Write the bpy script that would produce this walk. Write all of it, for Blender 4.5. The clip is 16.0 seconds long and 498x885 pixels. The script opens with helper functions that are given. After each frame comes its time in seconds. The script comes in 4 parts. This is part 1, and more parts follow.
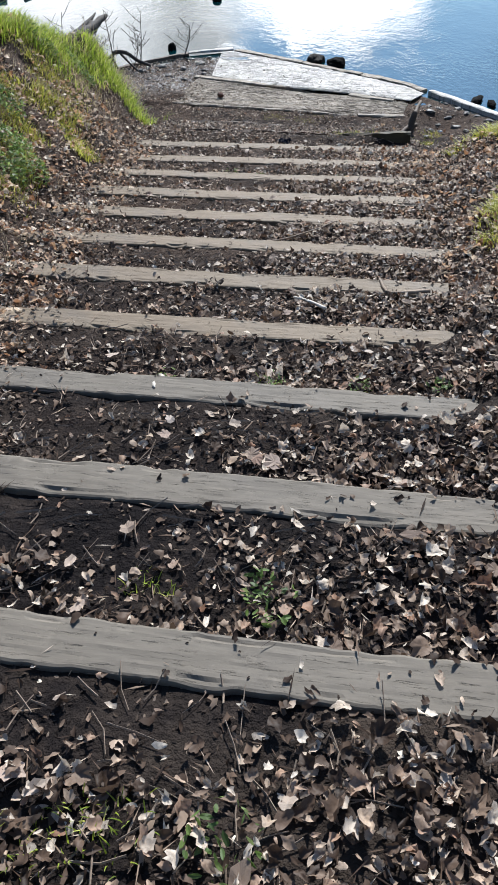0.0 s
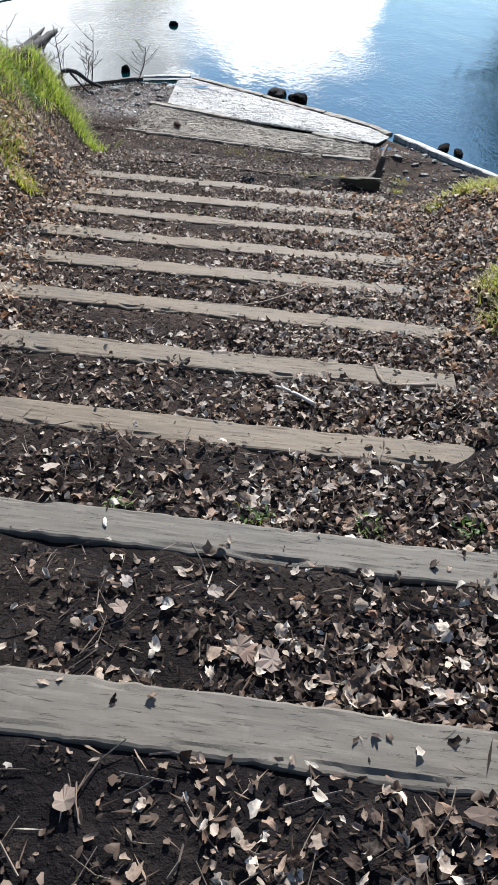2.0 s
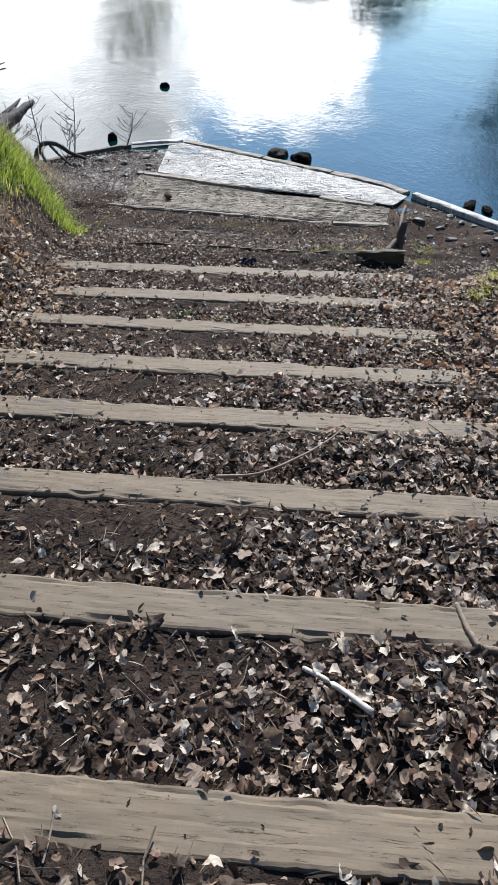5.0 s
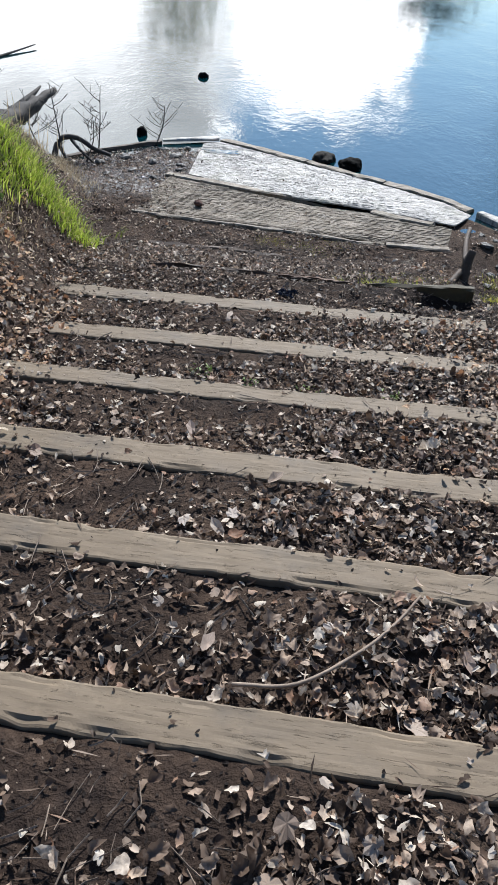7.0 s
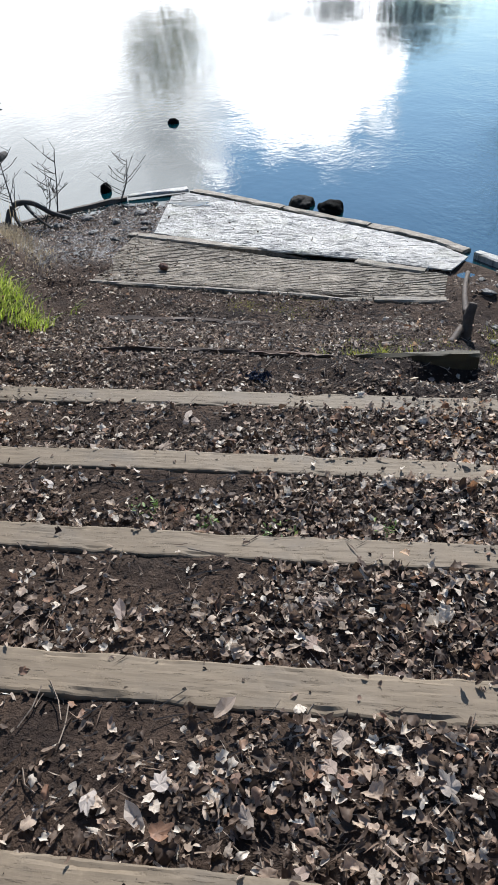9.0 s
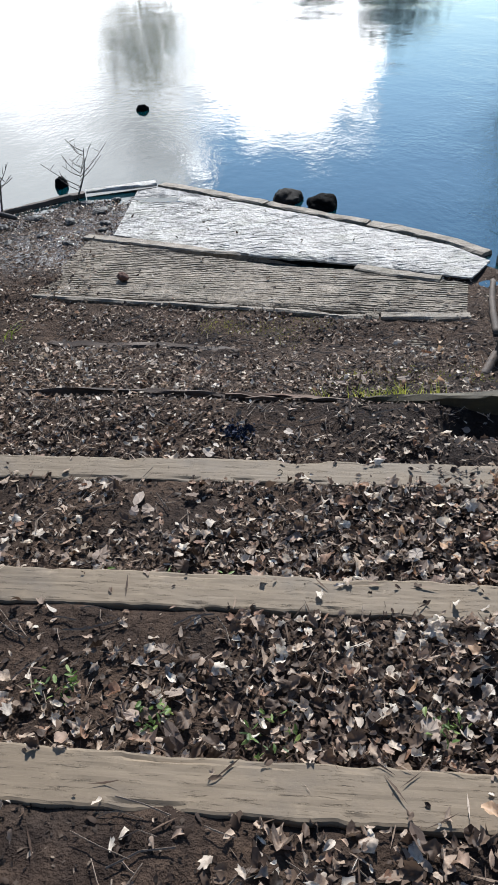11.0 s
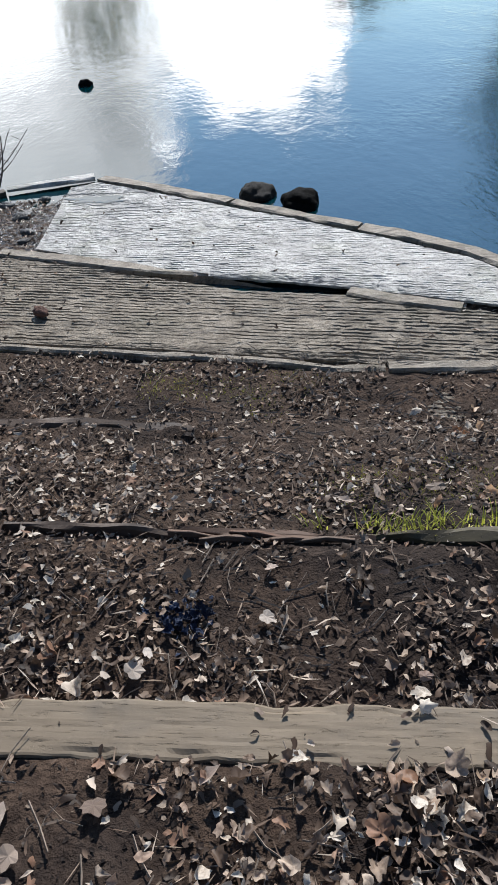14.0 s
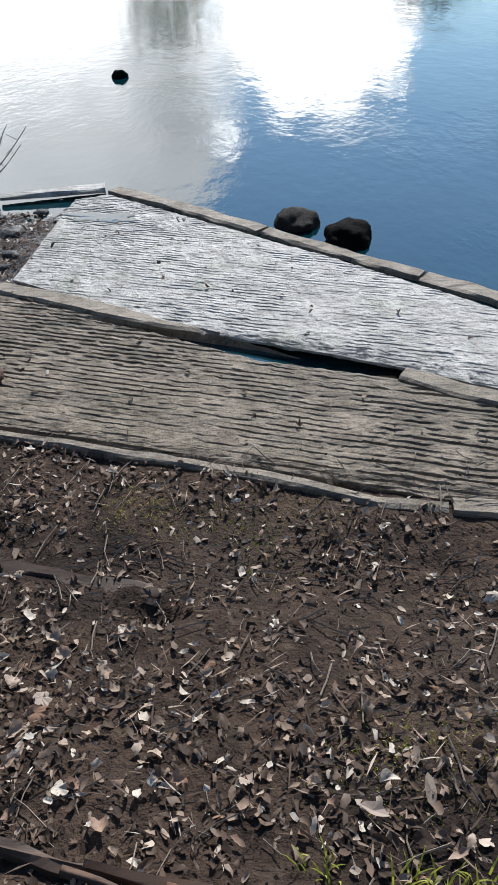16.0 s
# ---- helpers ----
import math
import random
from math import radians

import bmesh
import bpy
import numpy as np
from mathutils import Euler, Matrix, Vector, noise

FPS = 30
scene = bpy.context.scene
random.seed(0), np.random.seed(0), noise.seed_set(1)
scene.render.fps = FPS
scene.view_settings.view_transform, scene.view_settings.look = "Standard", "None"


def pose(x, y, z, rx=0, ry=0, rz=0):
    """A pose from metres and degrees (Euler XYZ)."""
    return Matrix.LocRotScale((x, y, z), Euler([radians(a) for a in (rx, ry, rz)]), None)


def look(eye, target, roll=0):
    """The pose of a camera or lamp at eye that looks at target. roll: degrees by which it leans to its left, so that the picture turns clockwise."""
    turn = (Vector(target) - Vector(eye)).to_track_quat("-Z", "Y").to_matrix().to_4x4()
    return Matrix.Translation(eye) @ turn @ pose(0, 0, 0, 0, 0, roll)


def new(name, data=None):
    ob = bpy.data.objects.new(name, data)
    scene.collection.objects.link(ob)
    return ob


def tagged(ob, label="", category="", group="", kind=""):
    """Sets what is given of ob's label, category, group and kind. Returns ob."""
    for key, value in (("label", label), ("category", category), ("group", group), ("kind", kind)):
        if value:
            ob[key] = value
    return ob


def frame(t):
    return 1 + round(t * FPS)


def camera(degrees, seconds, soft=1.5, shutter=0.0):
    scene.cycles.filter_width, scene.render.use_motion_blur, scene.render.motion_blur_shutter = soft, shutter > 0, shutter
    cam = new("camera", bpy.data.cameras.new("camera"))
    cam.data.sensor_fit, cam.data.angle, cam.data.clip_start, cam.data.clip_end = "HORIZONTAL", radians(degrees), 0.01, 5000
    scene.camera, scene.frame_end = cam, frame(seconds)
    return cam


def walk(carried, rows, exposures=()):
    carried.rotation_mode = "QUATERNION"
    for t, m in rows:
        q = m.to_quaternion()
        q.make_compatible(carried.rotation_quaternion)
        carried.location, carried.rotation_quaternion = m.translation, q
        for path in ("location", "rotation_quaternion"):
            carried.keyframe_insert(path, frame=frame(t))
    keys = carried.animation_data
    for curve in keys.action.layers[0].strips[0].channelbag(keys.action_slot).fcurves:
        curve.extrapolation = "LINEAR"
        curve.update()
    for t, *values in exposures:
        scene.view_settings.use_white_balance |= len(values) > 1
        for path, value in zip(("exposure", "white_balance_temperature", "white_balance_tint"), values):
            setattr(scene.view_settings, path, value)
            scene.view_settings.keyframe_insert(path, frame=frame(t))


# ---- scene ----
EXPOSURE = 0.72
cam = camera(37.5, 16.0, 1.6)
PATH = [
    (0, (0.035, 0.006, 1.755), (0.01, 1.494, 0.42), -2.2),
    (0.5, (-0.082, 0.193, 1.72), (-0.006, 1.708, 0.417), 0.4),
    (1, (-0.07, 0.339, 1.663), (-0.075, 1.956, 0.486), -1.5),
    (1.5, (0.027, 0.525, 1.611), (0.109, 2.072, 0.346), -2.7),
    (2, (-0.104, 0.788, 1.618), (0.043, 2.308, 0.327), 3.8),
    (2.5, (-0.099, 0.956, 1.552), (-0.136, 2.551, 0.346), 0.0),
    (3, (-0.047, 1.181, 1.52), (-0.012, 2.748, 0.277), -1.5),
    (3.2, (-0.076, 1.306, 1.497), (-0.005, 2.94, 0.345), -0.7),
    (3.5, (-0.129, 1.447, 1.477), (-0.031, 3.004, 0.226), 0.5),
    (4, (-0.07, 1.739, 1.339), (-0.198, 3.31, 0.109), 2.2),
    (4.5, (0.046, 1.934, 1.384), (0.105, 3.579, 0.248), 0.3),
    (5, (0.021, 2.173, 1.399), (0.127, 3.768, 0.197), 0.0),
    (5.2, (0.035, 2.275, 1.356), (0.063, 3.924, 0.225), -0.0),
    (7.3, (0.038, 3.39, 1.229), (0.082, 4.97, 0.003), 1.7),
    (7.5, (0.086, 3.455, 1.23), (0.097, 5.044, 0.016), 0.3),
    (8, (0.188, 3.728, 1.125), (0.235, 5.355, -0.037), 3.7),
    (8.2, (0.233, 3.826, 1.157), (0.247, 5.458, 0.001), 0.4),
    (10.3, (0.341, 5.002, 0.853), (0.347, 6.627, -0.312), -4.5),
    (10.5, (0.354, 5.133, 0.78), (0.418, 6.761, -0.38), -0.7),
    (11, (0.38, 5.376, 0.78), (0.424, 6.997, -0.391), -3.5),
    (11.5, (0.343, 5.548, 0.756), (0.336, 7.179, -0.403), -2.5),
    (12, (0.414, 5.798, 0.628), (0.423, 7.411, -0.553), 0.1),
    (12.5, (0.434, 6.038, 0.647), (0.54, 7.65, -0.532), -2.4),
    (13, (0.455, 6.241, 0.59), (0.503, 7.848, -0.6), -1.9),
    (13.5, (0.555, 6.51, 0.524), (0.614, 8.128, -0.65), -2.1),
    (14, (0.539, 6.781, 0.491), (0.636, 8.361, -0.731), -4.1),
    (14.5, (0.637, 7.065, 0.377), (0.659, 8.727, -0.735), -2.2),
    (15, (0.604, 7.343, 0.372), (0.585, 9.0, -0.748), -0.2),
    (15.5, (0.664, 7.586, 0.387), (0.727, 9.213, -0.774), -4.1),
    (16, (0.742, 7.916, 0.28), (0.74, 9.497, -0.945), -2.1),
]
TINT = (6320.0, 9.5)
walk(cam, [(t, look(eye, target, roll)) for t, eye, target, roll in PATH],
     [(0.0, EXPOSURE + 0.09, *TINT), (3.0, EXPOSURE + 0.18, *TINT), (4.5, EXPOSURE + 0.13, *TINT), (5.2, EXPOSURE, *TINT), (11.0, EXPOSURE, *TINT), (12.5, EXPOSURE - 0.1, *TINT), (16.0, EXPOSURE - 0.14, *TINT)])

# ---- sky, sun ----
SUN_AZ, SUN_EL = 14.0, 40.0  # degrees: azimuth from straight ahead (minus: to the left), elevation
world = bpy.data.worlds.new("sky")
scene.world = world
world.use_nodes = True
wt = world.node_tree
wt.nodes.clear()


def wnode(kind, **values):
    n = wt.nodes.new(kind)
    for key, value in values.items():
        n.inputs[key].default_value = value
    return n


def wmath(op, a, b=None, clamp=False):
    n = wt.nodes.new("ShaderNodeMath")
    n.operation, n.use_clamp = op, clamp
    for slot, value in ((0, a), (1, b)):
        if value is None:
            continue
        if isinstance(value, (int, float)):
            n.inputs[slot].default_value = value
        else:
            wt.links.new(value, n.inputs[slot])
    return n.outputs[0]


def bearing(az, el):
    a, e = radians(az), radians(el)
    return (math.sin(a) * math.cos(e), math.cos(a) * math.cos(e), math.sin(e))


sky = wt.nodes.new("ShaderNodeTexSky")
sky.sky_type, sky.sun_disc = "NISHITA", False
sky.sun_elevation, sky.sun_rotation = radians(SUN_EL), radians(SUN_AZ)
sky.air_density, sky.dust_density, sky.ozone_density = 1.15, 0.0, 3.2
coord = wt.nodes.new("ShaderNodeTexCoord")
puff = wnode("ShaderNodeTexNoise", Scale=13.0, Detail=8.0, Roughness=0.62)
wt.links.new(coord.outputs["Generated"], puff.inputs["Vector"])
broad = wnode("ShaderNodeTexNoise", Scale=2.3, Detail=5.0, Roughness=0.55)
wt.links.new(coord.outputs["Generated"], broad.inputs["Vector"])


def cloud(az, el, size, soft):
    """A heap of cumulus round one bearing: 1 inside, 0 beyond its edge."""
    d = wt.nodes.new("ShaderNodeVectorMath")
    d.operation = "DISTANCE"
    wt.links.new(coord.outputs["Generated"], d.inputs[0])
    d.inputs[1].default_value = bearing(az, el)
    edge = wmath("ADD", wmath("MULTIPLY", d.outputs["Value"], -1.0), radians(size))
    ragged = wmath("ADD", edge, wmath("MULTIPLY", wmath("SUBTRACT", puff.outputs[0], 0.5), 0.19))
    return wmath("DIVIDE", ragged, soft, clamp=True)


heaps = [cloud(5.4, 6.2, 6.4, 0.02), cloud(7.0, 9.2, 4.8, 0.015), cloud(4.6, 10.2, 3.7, 0.015), cloud(-0.8, 14.6, 1.7, 0.02), cloud(-13.8, 9.0, 15.4, 0.05), cloud(-27.0, 7.0, 10.0, 0.06)]
veil = wmath("MAXIMUM", cloud(-3.6, 6.0, 4.2, 0.07), cloud(-4.6, 12.0, 5.0, 0.09))  # a thinner grey gap between the heaps

cover = heaps[0]
for h in heaps[1:]:
    cover = wmath("MAXIMUM", cover, h)
height = wt.nodes.new("ShaderNodeSeparateXYZ")
wt.links.new(coord.outputs["Generated"], height.inputs[0])
thin = wt.nodes.new("ShaderNodeMapRange")  # the left heap thins out to grey towards its top
for slot, value in zip(range(1, 5), (0.11, 0.22, 1.0, 0.46)):
    thin.inputs[slot].default_value = value
wt.links.new(wmath("ADD", height.outputs["Z"], wmath("MULTIPLY", wmath("SUBTRACT", puff.outputs[0], 0.5), 0.12)), thin.inputs[0])
body = wmath("MAXIMUM", wmath("MULTIPLY", thin.outputs[0], wmath("SUBTRACT", 1.0, wmath("MULTIPLY", veil, 0.52))), wmath("MAXIMUM", wmath("MAXIMUM", heaps[0], heaps[1]), wmath("MAXIMUM", heaps[2], heaps[3])))
shade = wmath("MULTIPLY", wmath("ADD", wmath("MULTIPLY", broad.outputs[0], 2.4), 0.4), body)
white = wt.nodes.new("ShaderNodeVectorMath")
white.operation = "SCALE"
white.inputs[0].default_value = (14.5, 14.6, 14.8)
wt.links.new(shade, white.inputs["Scale"])
mix = wt.nodes.new("ShaderNodeMixRGB")
wt.links.new(cover, mix.inputs[0])
wt.links.new(sky.outputs[0], mix.inputs[1])
wt.links.new(white.outputs[0], mix.inputs[2])
back = wnode("ShaderNodeBackground", Strength=0.104)
wt.links.new(mix.outputs[0], back.inputs[0])
wout = wt.nodes.new("ShaderNodeOutputWorld")
wt.links.new(back.outputs[0], wout.inputs[0])

sun = new("sun", bpy.data.lights.new("sun", "SUN"))
sun.data.energy, sun.data.angle, sun.data.color = 5.0, radians(0.6), (1.0, 0.99, 0.97)
sun.matrix_world = look(Vector(bearing(SUN_AZ, SUN_EL)) * 30, (0, 0, 0))


# ---- materials ----
class Mat:
    """A node material round one Principled shader, with short helpers."""

    def __init__(self, name, rough=0.8, metal=0.0):
        self.mat = bpy.data.materials.new(name)
        self.mat.use_nodes = True
        self.t = self.mat.node_tree
        self.b = self.t.nodes["Principled BSDF"]
        self.b.inputs["Roughness"].default_value = rough
        self.b.inputs["Metallic"].default_value = metal
        self.coord = self.t.nodes.new("ShaderNodeTexCoord").outputs["Object"]

    def link(self, a, b):
        self.t.links.new(a, b)

    def stretch(self, scale):
        n = self.t.nodes.new("ShaderNodeMapping")
        n.inputs["Scale"].default_value = scale
        self.link(self.coord, n.inputs["Vector"])
        return n.outputs[0]

    def noise(self, scale, detail=4.0, rough=0.6, at=None, distort=0.0):
        n = self.t.nodes.new("ShaderNodeTexNoise")
        n.inputs["Scale"].default_value, n.inputs["Detail"].default_value = scale, detail
        n.inputs["Roughness"].default_value, n.inputs["Distortion"].default_value = rough, distort
        self.link(at or self.coord, n.inputs["Vector"])
        return n.outputs["Fac"]

    def ramp(self, fac, *stops):
        n = self.t.nodes.new("ShaderNodeValToRGB")
        while len(n.color_ramp.elements) < len(stops):
            n.color_ramp.elements.new(0.5)
        for e, (p, c) in zip(n.color_ramp.elements, stops):
            e.position, e.color = p, (*c, 1)
        self.link(fac, n.inputs[0])
        return n.outputs[0]

    def blend(self, fac, a, b, kind="MIX"):
        n = self.t.nodes.new("ShaderNodeMixRGB")
        n.blend_type = kind
        for slot, v in ((0, fac), (1, a), (2, b)):
            if isinstance(v, (int, float)):
                n.inputs[slot].default_value = v
            elif isinstance(v, tuple):
                n.inputs[slot].default_value = (*v, 1)
            else:
                self.link(v, n.inputs[slot])
        return n.outputs[0]

    def span(self, fac, a, b, lo=0.0, hi=1.0):
        n = self.t.nodes.new("ShaderNodeMapRange")
        for slot, v in zip(range(1, 5), (a, b, lo, hi)):
            n.inputs[slot].default_value = v
        self.link(fac, n.inputs[0])
        return n.outputs[0]

    def island(self):
        return self.t.nodes.new("ShaderNodeNewGeometry").outputs["Random Per Island"]

    def chance(self):
        return self.t.nodes.new("ShaderNodeObjectInfo").outputs["Random"]

    def bump(self, height, strength=0.5, distance=0.01):
        n = self.t.nodes.new("ShaderNodeBump")
        n.inputs["Strength"].default_value, n.inputs["Distance"].default_value = strength, distance
        self.link(height, n.inputs["Height"])
        old = self.b.inputs["Normal"].links
        if old:
            self.link(old[0].from_socket, n.inputs["Normal"])
        self.link(n.outputs[0], self.b.inputs["Normal"])
        return self

    def colour(self, c):
        if isinstance(c, tuple):
            self.b.inputs["Base Color"].default_value = (*c, 1)
        else:
            self.link(c, self.b.inputs["Base Color"])
        return self

    def thin(self, share):
        """Lets light through, as a leaf or blade does."""
        through_light = self.t.nodes.new("ShaderNodeBsdfTranslucent")
        self.link(self.b.inputs["Base Color"].links[0].from_socket, through_light.inputs["Color"])
        both = self.t.nodes.new("ShaderNodeMixShader")
        both.inputs[0].default_value = share
        self.link(self.b.outputs[0], both.inputs[1])
        self.link(through_light.outputs[0], both.inputs[2])
        self.link(both.outputs[0], self.t.nodes["Material Output"].inputs["Surface"])
        return self

    def rough(self, r):
        self.link(r, self.b.inputs["Roughness"])
        return self


def soil_material():
    m = Mat("damp_soil")
    big, mid, fine = m.noise(1.3, 5), m.noise(9, 6, 0.65), m.noise(70, 5, 0.7)
    clod = m.noise(26, 5, 0.7)
    c = m.ramp(mid, (0.3, (0.0042, 0.0034, 0.0037)), (0.55, (0.0105, 0.0083, 0.0082)), (0.75, (0.032, 0.0245, 0.021)))
    c = m.blend(m.span(big, 0.5, 0.68, 0, 0.5), c, (0.075, 0.057, 0.044))
    c = m.blend(m.span(clod, 0.58, 0.76, 0, 0.5), c, (0.075, 0.058, 0.046))
    c = m.blend(m.span(fine, 0.6, 0.8, 0, 0.25), c, (0.12, 0.092, 0.072))
    where = m.t.nodes.new("ShaderNodeSeparateXYZ")
    m.link(m.coord, where.inputs[0])
    dry = m.blend(1.0, m.span(where.outputs[1], 1.6, 5.5), m.span(m.noise(3.2, 5, 0.65), 0.36, 0.6, 0.25, 0.85), "MULTIPLY")  # trodden drier lower down
    damp = m.blend(1.0, m.span(where.outputs[0], 0.55, 1.05, 0.0, 0.75), m.span(where.outputs[1], 8.6, 8.9, 1.0, 0.0), "MULTIPLY")  # holds the drier brown back to the right, short of the log
    dry = m.blend(damp, dry, (0.0, 0.0, 0.0))
    c = m.blend(dry, c, m.ramp(clod, (0.3, (0.036, 0.0232, 0.0165)), (0.7, (0.106, 0.070, 0.049))))
    wet = m.blend(1.0, m.span(where.outputs[1], 10.7, 11.3), m.span(clod, 0.46, 0.53, 1.0, 0.0), "MULTIPLY")
    c = m.blend(m.span(wet, 0.0, 1.0, 0.0, 0.8), c, (0.012, 0.010, 0.010))
    m.colour(c).rough(m.span(wet, 0.0, 1.0, 0.85, 0.14))
    m.link(m.span(wet, 0.0, 1.0, 0.07, 0.9), m.b.inputs["Specular IOR Level"])
    return m.bump(mid, 0.7, 0.03).bump(clod, 0.9, 0.03).bump(fine, 0.45, 0.008).mat


def wood_material(name, light, dark, damp=(0.05, 0.042, 0.036), along=(1.1, 9, 9)):
    m = Mat(name)
    grain = m.noise(1.6, 8, 0.7, m.stretch(along), 0.6)
    fibre = m.noise(5.0, 5, 0.75, m.stretch((along[0] * 1.5, along[1] * 2.2, along[2] * 2.2)))
    stain, fleck = m.noise(2.2, 5, 0.65), m.noise(24, 4, 0.7)
    c = m.ramp(grain, (0.28, dark), (0.5, tuple((a + b) / 2 for a, b in zip(light, dark))), (0.72, light))
    c = m.blend(m.span(fibre, 0.62, 0.76, 0, 0.12), c, tuple(v * 0.4 for v in dark))
    c = m.blend(m.span(stain, 0.50, 0.68, 0, 0.55), c, damp)
    crack = m.noise(3.0, 6, 0.8, m.stretch((along[0] * 3.0, along[1] * 4.5, along[2] * 4.5)), 0.3)
    c = m.blend(m.span(crack, 0.61, 0.67, 0, 0.6), c, tuple(v * 0.2 for v in dark))
    c = m.blend(m.span(m.noise(11, 5, 0.7), 0.56, 0.75, 0, 0.45), c, tuple(min(0.5, v * 1.5) for v in light))
    c = m.blend(m.span(fleck, 0.64, 0.78, 0, 0.5), c, (0.07, 0.05, 0.035))
    c = m.blend(m.span(m.chance(), 0, 1, 0.0, 0.3), c, (0.105, 0.086, 0.064))
    m.colour(c).rough(m.span(stain, 0.4, 0.7, 0.76, 0.66))
    m.b.inputs["Specular IOR Level"].default_value = 0.3
    return m.bump(grain, 0.25, 0.004).bump(fibre, 0.25, 0.002).bump(fleck, 0.3, 0.004).bump(m.span(crack, 0.58, 0.66, 1.0, 0.0), 0.6, 0.004).mat


def concrete_material(name, light, dark, rough_lo, rough_hi):
    m = Mat(name)
    big, mid, fine = m.noise(1.1, 6, 0.65), m.noise(7, 6, 0.7), m.noise(95, 4, 0.7)
    c = m.ramp(mid, (0.3, dark), (0.7, light))
    c = m.blend(m.span(big, 0.5, 0.7, 0, 0.35), c, tuple(v * 0.55 for v in dark))
    c = m.blend(m.span(fine, 0.55, 0.68, 0, 0.75), c, (0.05, 0.043, 0.036))
    turn = m.t.nodes.new("ShaderNodeMapping")
    turn.inputs["Rotation"].default_value, turn.inputs["Scale"].default_value = (0, 0, 0.29), (5.0, 38.0, 1.0)
    m.link(m.coord, turn.inputs["Vector"])
    streak = m.noise(1.0, 6, 0.75, turn.outputs[0])
    c = m.blend(m.span(streak, 0.50, 0.64, 0, 0.85), c, tuple(v * 0.35 for v in dark))
    c = m.blend(m.span(m.noise(26, 5, 0.75), 0.56, 0.70, 0, 0.75), c, tuple(v * 0.35 for v in dark))
    c = m.blend(m.span(m.noise(2.6, 6, 0.75), 0.53, 0.66, 0, 0.5), c, (dark[0] * 0.75, dark[1] * 0.8, dark[2] * 0.6))
    m.colour(c).rough(m.span(mid, 0.35, 0.65, rough_hi, rough_lo))
    m.b.inputs["Specular IOR Level"].default_value = 0.35
    return m.bump(mid, 0.35, 0.01).bump(fine, 0.9, 0.007).bump(m.noise(40, 4, 0.7), 0.6, 0.008).mat


def leaf_material():
    m = Mat("dry_leaf", 0.58)
    r = m.island()
    c = m.ramp(r, (0.0, (0.020, 0.013, 0.009)), (0.20, (0.058, 0.037, 0.026)), (0.38, (0.125, 0.083, 0.058)), (0.52, (0.235, 0.168, 0.122)), (0.64, (0.49, 0.38, 0.285)),
               (0.72, (0.25, 0.135, 0.082)), (0.85, (0.52, 0.43, 0.34)), (1.0, (0.66, 0.58, 0.48)))
    c = m.blend(m.span(m.noise(60, 4, 0.7), 0.45, 0.7, 0, 0.6), c, (0.085, 0.057, 0.040))
    m.colour(c)
    m.b.inputs["Specular IOR Level"].default_value = 0.22
    return m.bump(m.noise(120, 3), 0.4, 0.002).thin(0.27).mat


def mulch_material():
    m = Mat("leaf_mulch", 0.7)
    c = m.ramp(m.island(), (0.0, (0.018, 0.011, 0.008)), (0.40, (0.050, 0.032, 0.022)), (0.75, (0.115, 0.077, 0.054)), (0.92, (0.25, 0.185, 0.135)), (1.0, (0.42, 0.34, 0.27)))
    m.colour(c)
    m.b.inputs["Specular IOR Level"].default_value = 0.12
    return m.mat


def crumb_material():
    m = Mat("soil_crumbs", 0.8)
    m.colour(m.ramp(m.island(), (0.0, (0.008, 0.006, 0.0055)), (0.6, (0.024, 0.018, 0.015)), (0.88, (0.06, 0.044, 0.033)), (1.0, (0.24, 0.185, 0.14))))
    m.b.inputs["Specular IOR Level"].default_value = 0.08
    return m.mat


def red_leaf_material():
    m = Mat("russet_leaf", 0.55)
    c = m.ramp(m.island(), (0.0, (0.07, 0.032, 0.020)), (0.25, (0.30, 0.155, 0.080)), (0.5, (0.54, 0.34, 0.20)), (0.8, (0.62, 0.48, 0.35)), (1.0, (0.72, 0.62, 0.49)))
    m.colour(m.blend(m.span(m.noise(60, 4, 0.7), 0.5, 0.75, 0, 0.5), c, (0.10, 0.055, 0.035)))
    return m.bump(m.noise(120, 3), 0.4, 0.002).thin(0.42).mat


def object_leaf_material():
    m = Mat("large_dry_leaf", 0.7)
    c = m.ramp(m.chance(), (0.0, (0.11, 0.07, 0.05)), (0.3, (0.26, 0.19, 0.14)), (0.6, (0.46, 0.38, 0.31)), (0.85, (0.24, 0.14, 0.095)), (1.0, (0.62, 0.56, 0.49)))
    c = m.blend(m.span(m.noise(45, 5, 0.7), 0.5, 0.75, 0, 0.6), c, (0.12, 0.08, 0.055))
    m.colour(c)
    return m.bump(m.noise(110, 3), 0.4, 0.002).thin(0.25).mat


def blade_material(name, *stops):
    m = Mat(name, 0.55)
    c = m.ramp(m.island(), *stops)
    m.colour(m.blend(m.span(m.noise(3.0, 3), 0.35, 0.65, 0, 0.35), c, stops[0][1]))
    return m.thin(0.5).mat


def rock_material(name, light, dark, rough=0.6, gloss=0.12):
    m = Mat(name, rough)
    n = m.noise(9, 7, 0.7)
    m.colour(m.ramp(n, (0.3, dark), (0.7, light)))
    m.b.inputs["Specular IOR Level"].default_value = gloss
    return m.bump(n, 0.6, 0.03).bump(m.noise(60, 4), 0.4, 0.008).mat


def bark_material(name, light, dark):
    m = Mat(name, 0.85)
    n = m.noise(6, 6, 0.7, m.stretch((1, 1, 0.3)))
    m.colour(m.ramp(n, (0.3, dark), (0.7, light)))
    return m.bump(n, 0.6, 0.02).mat


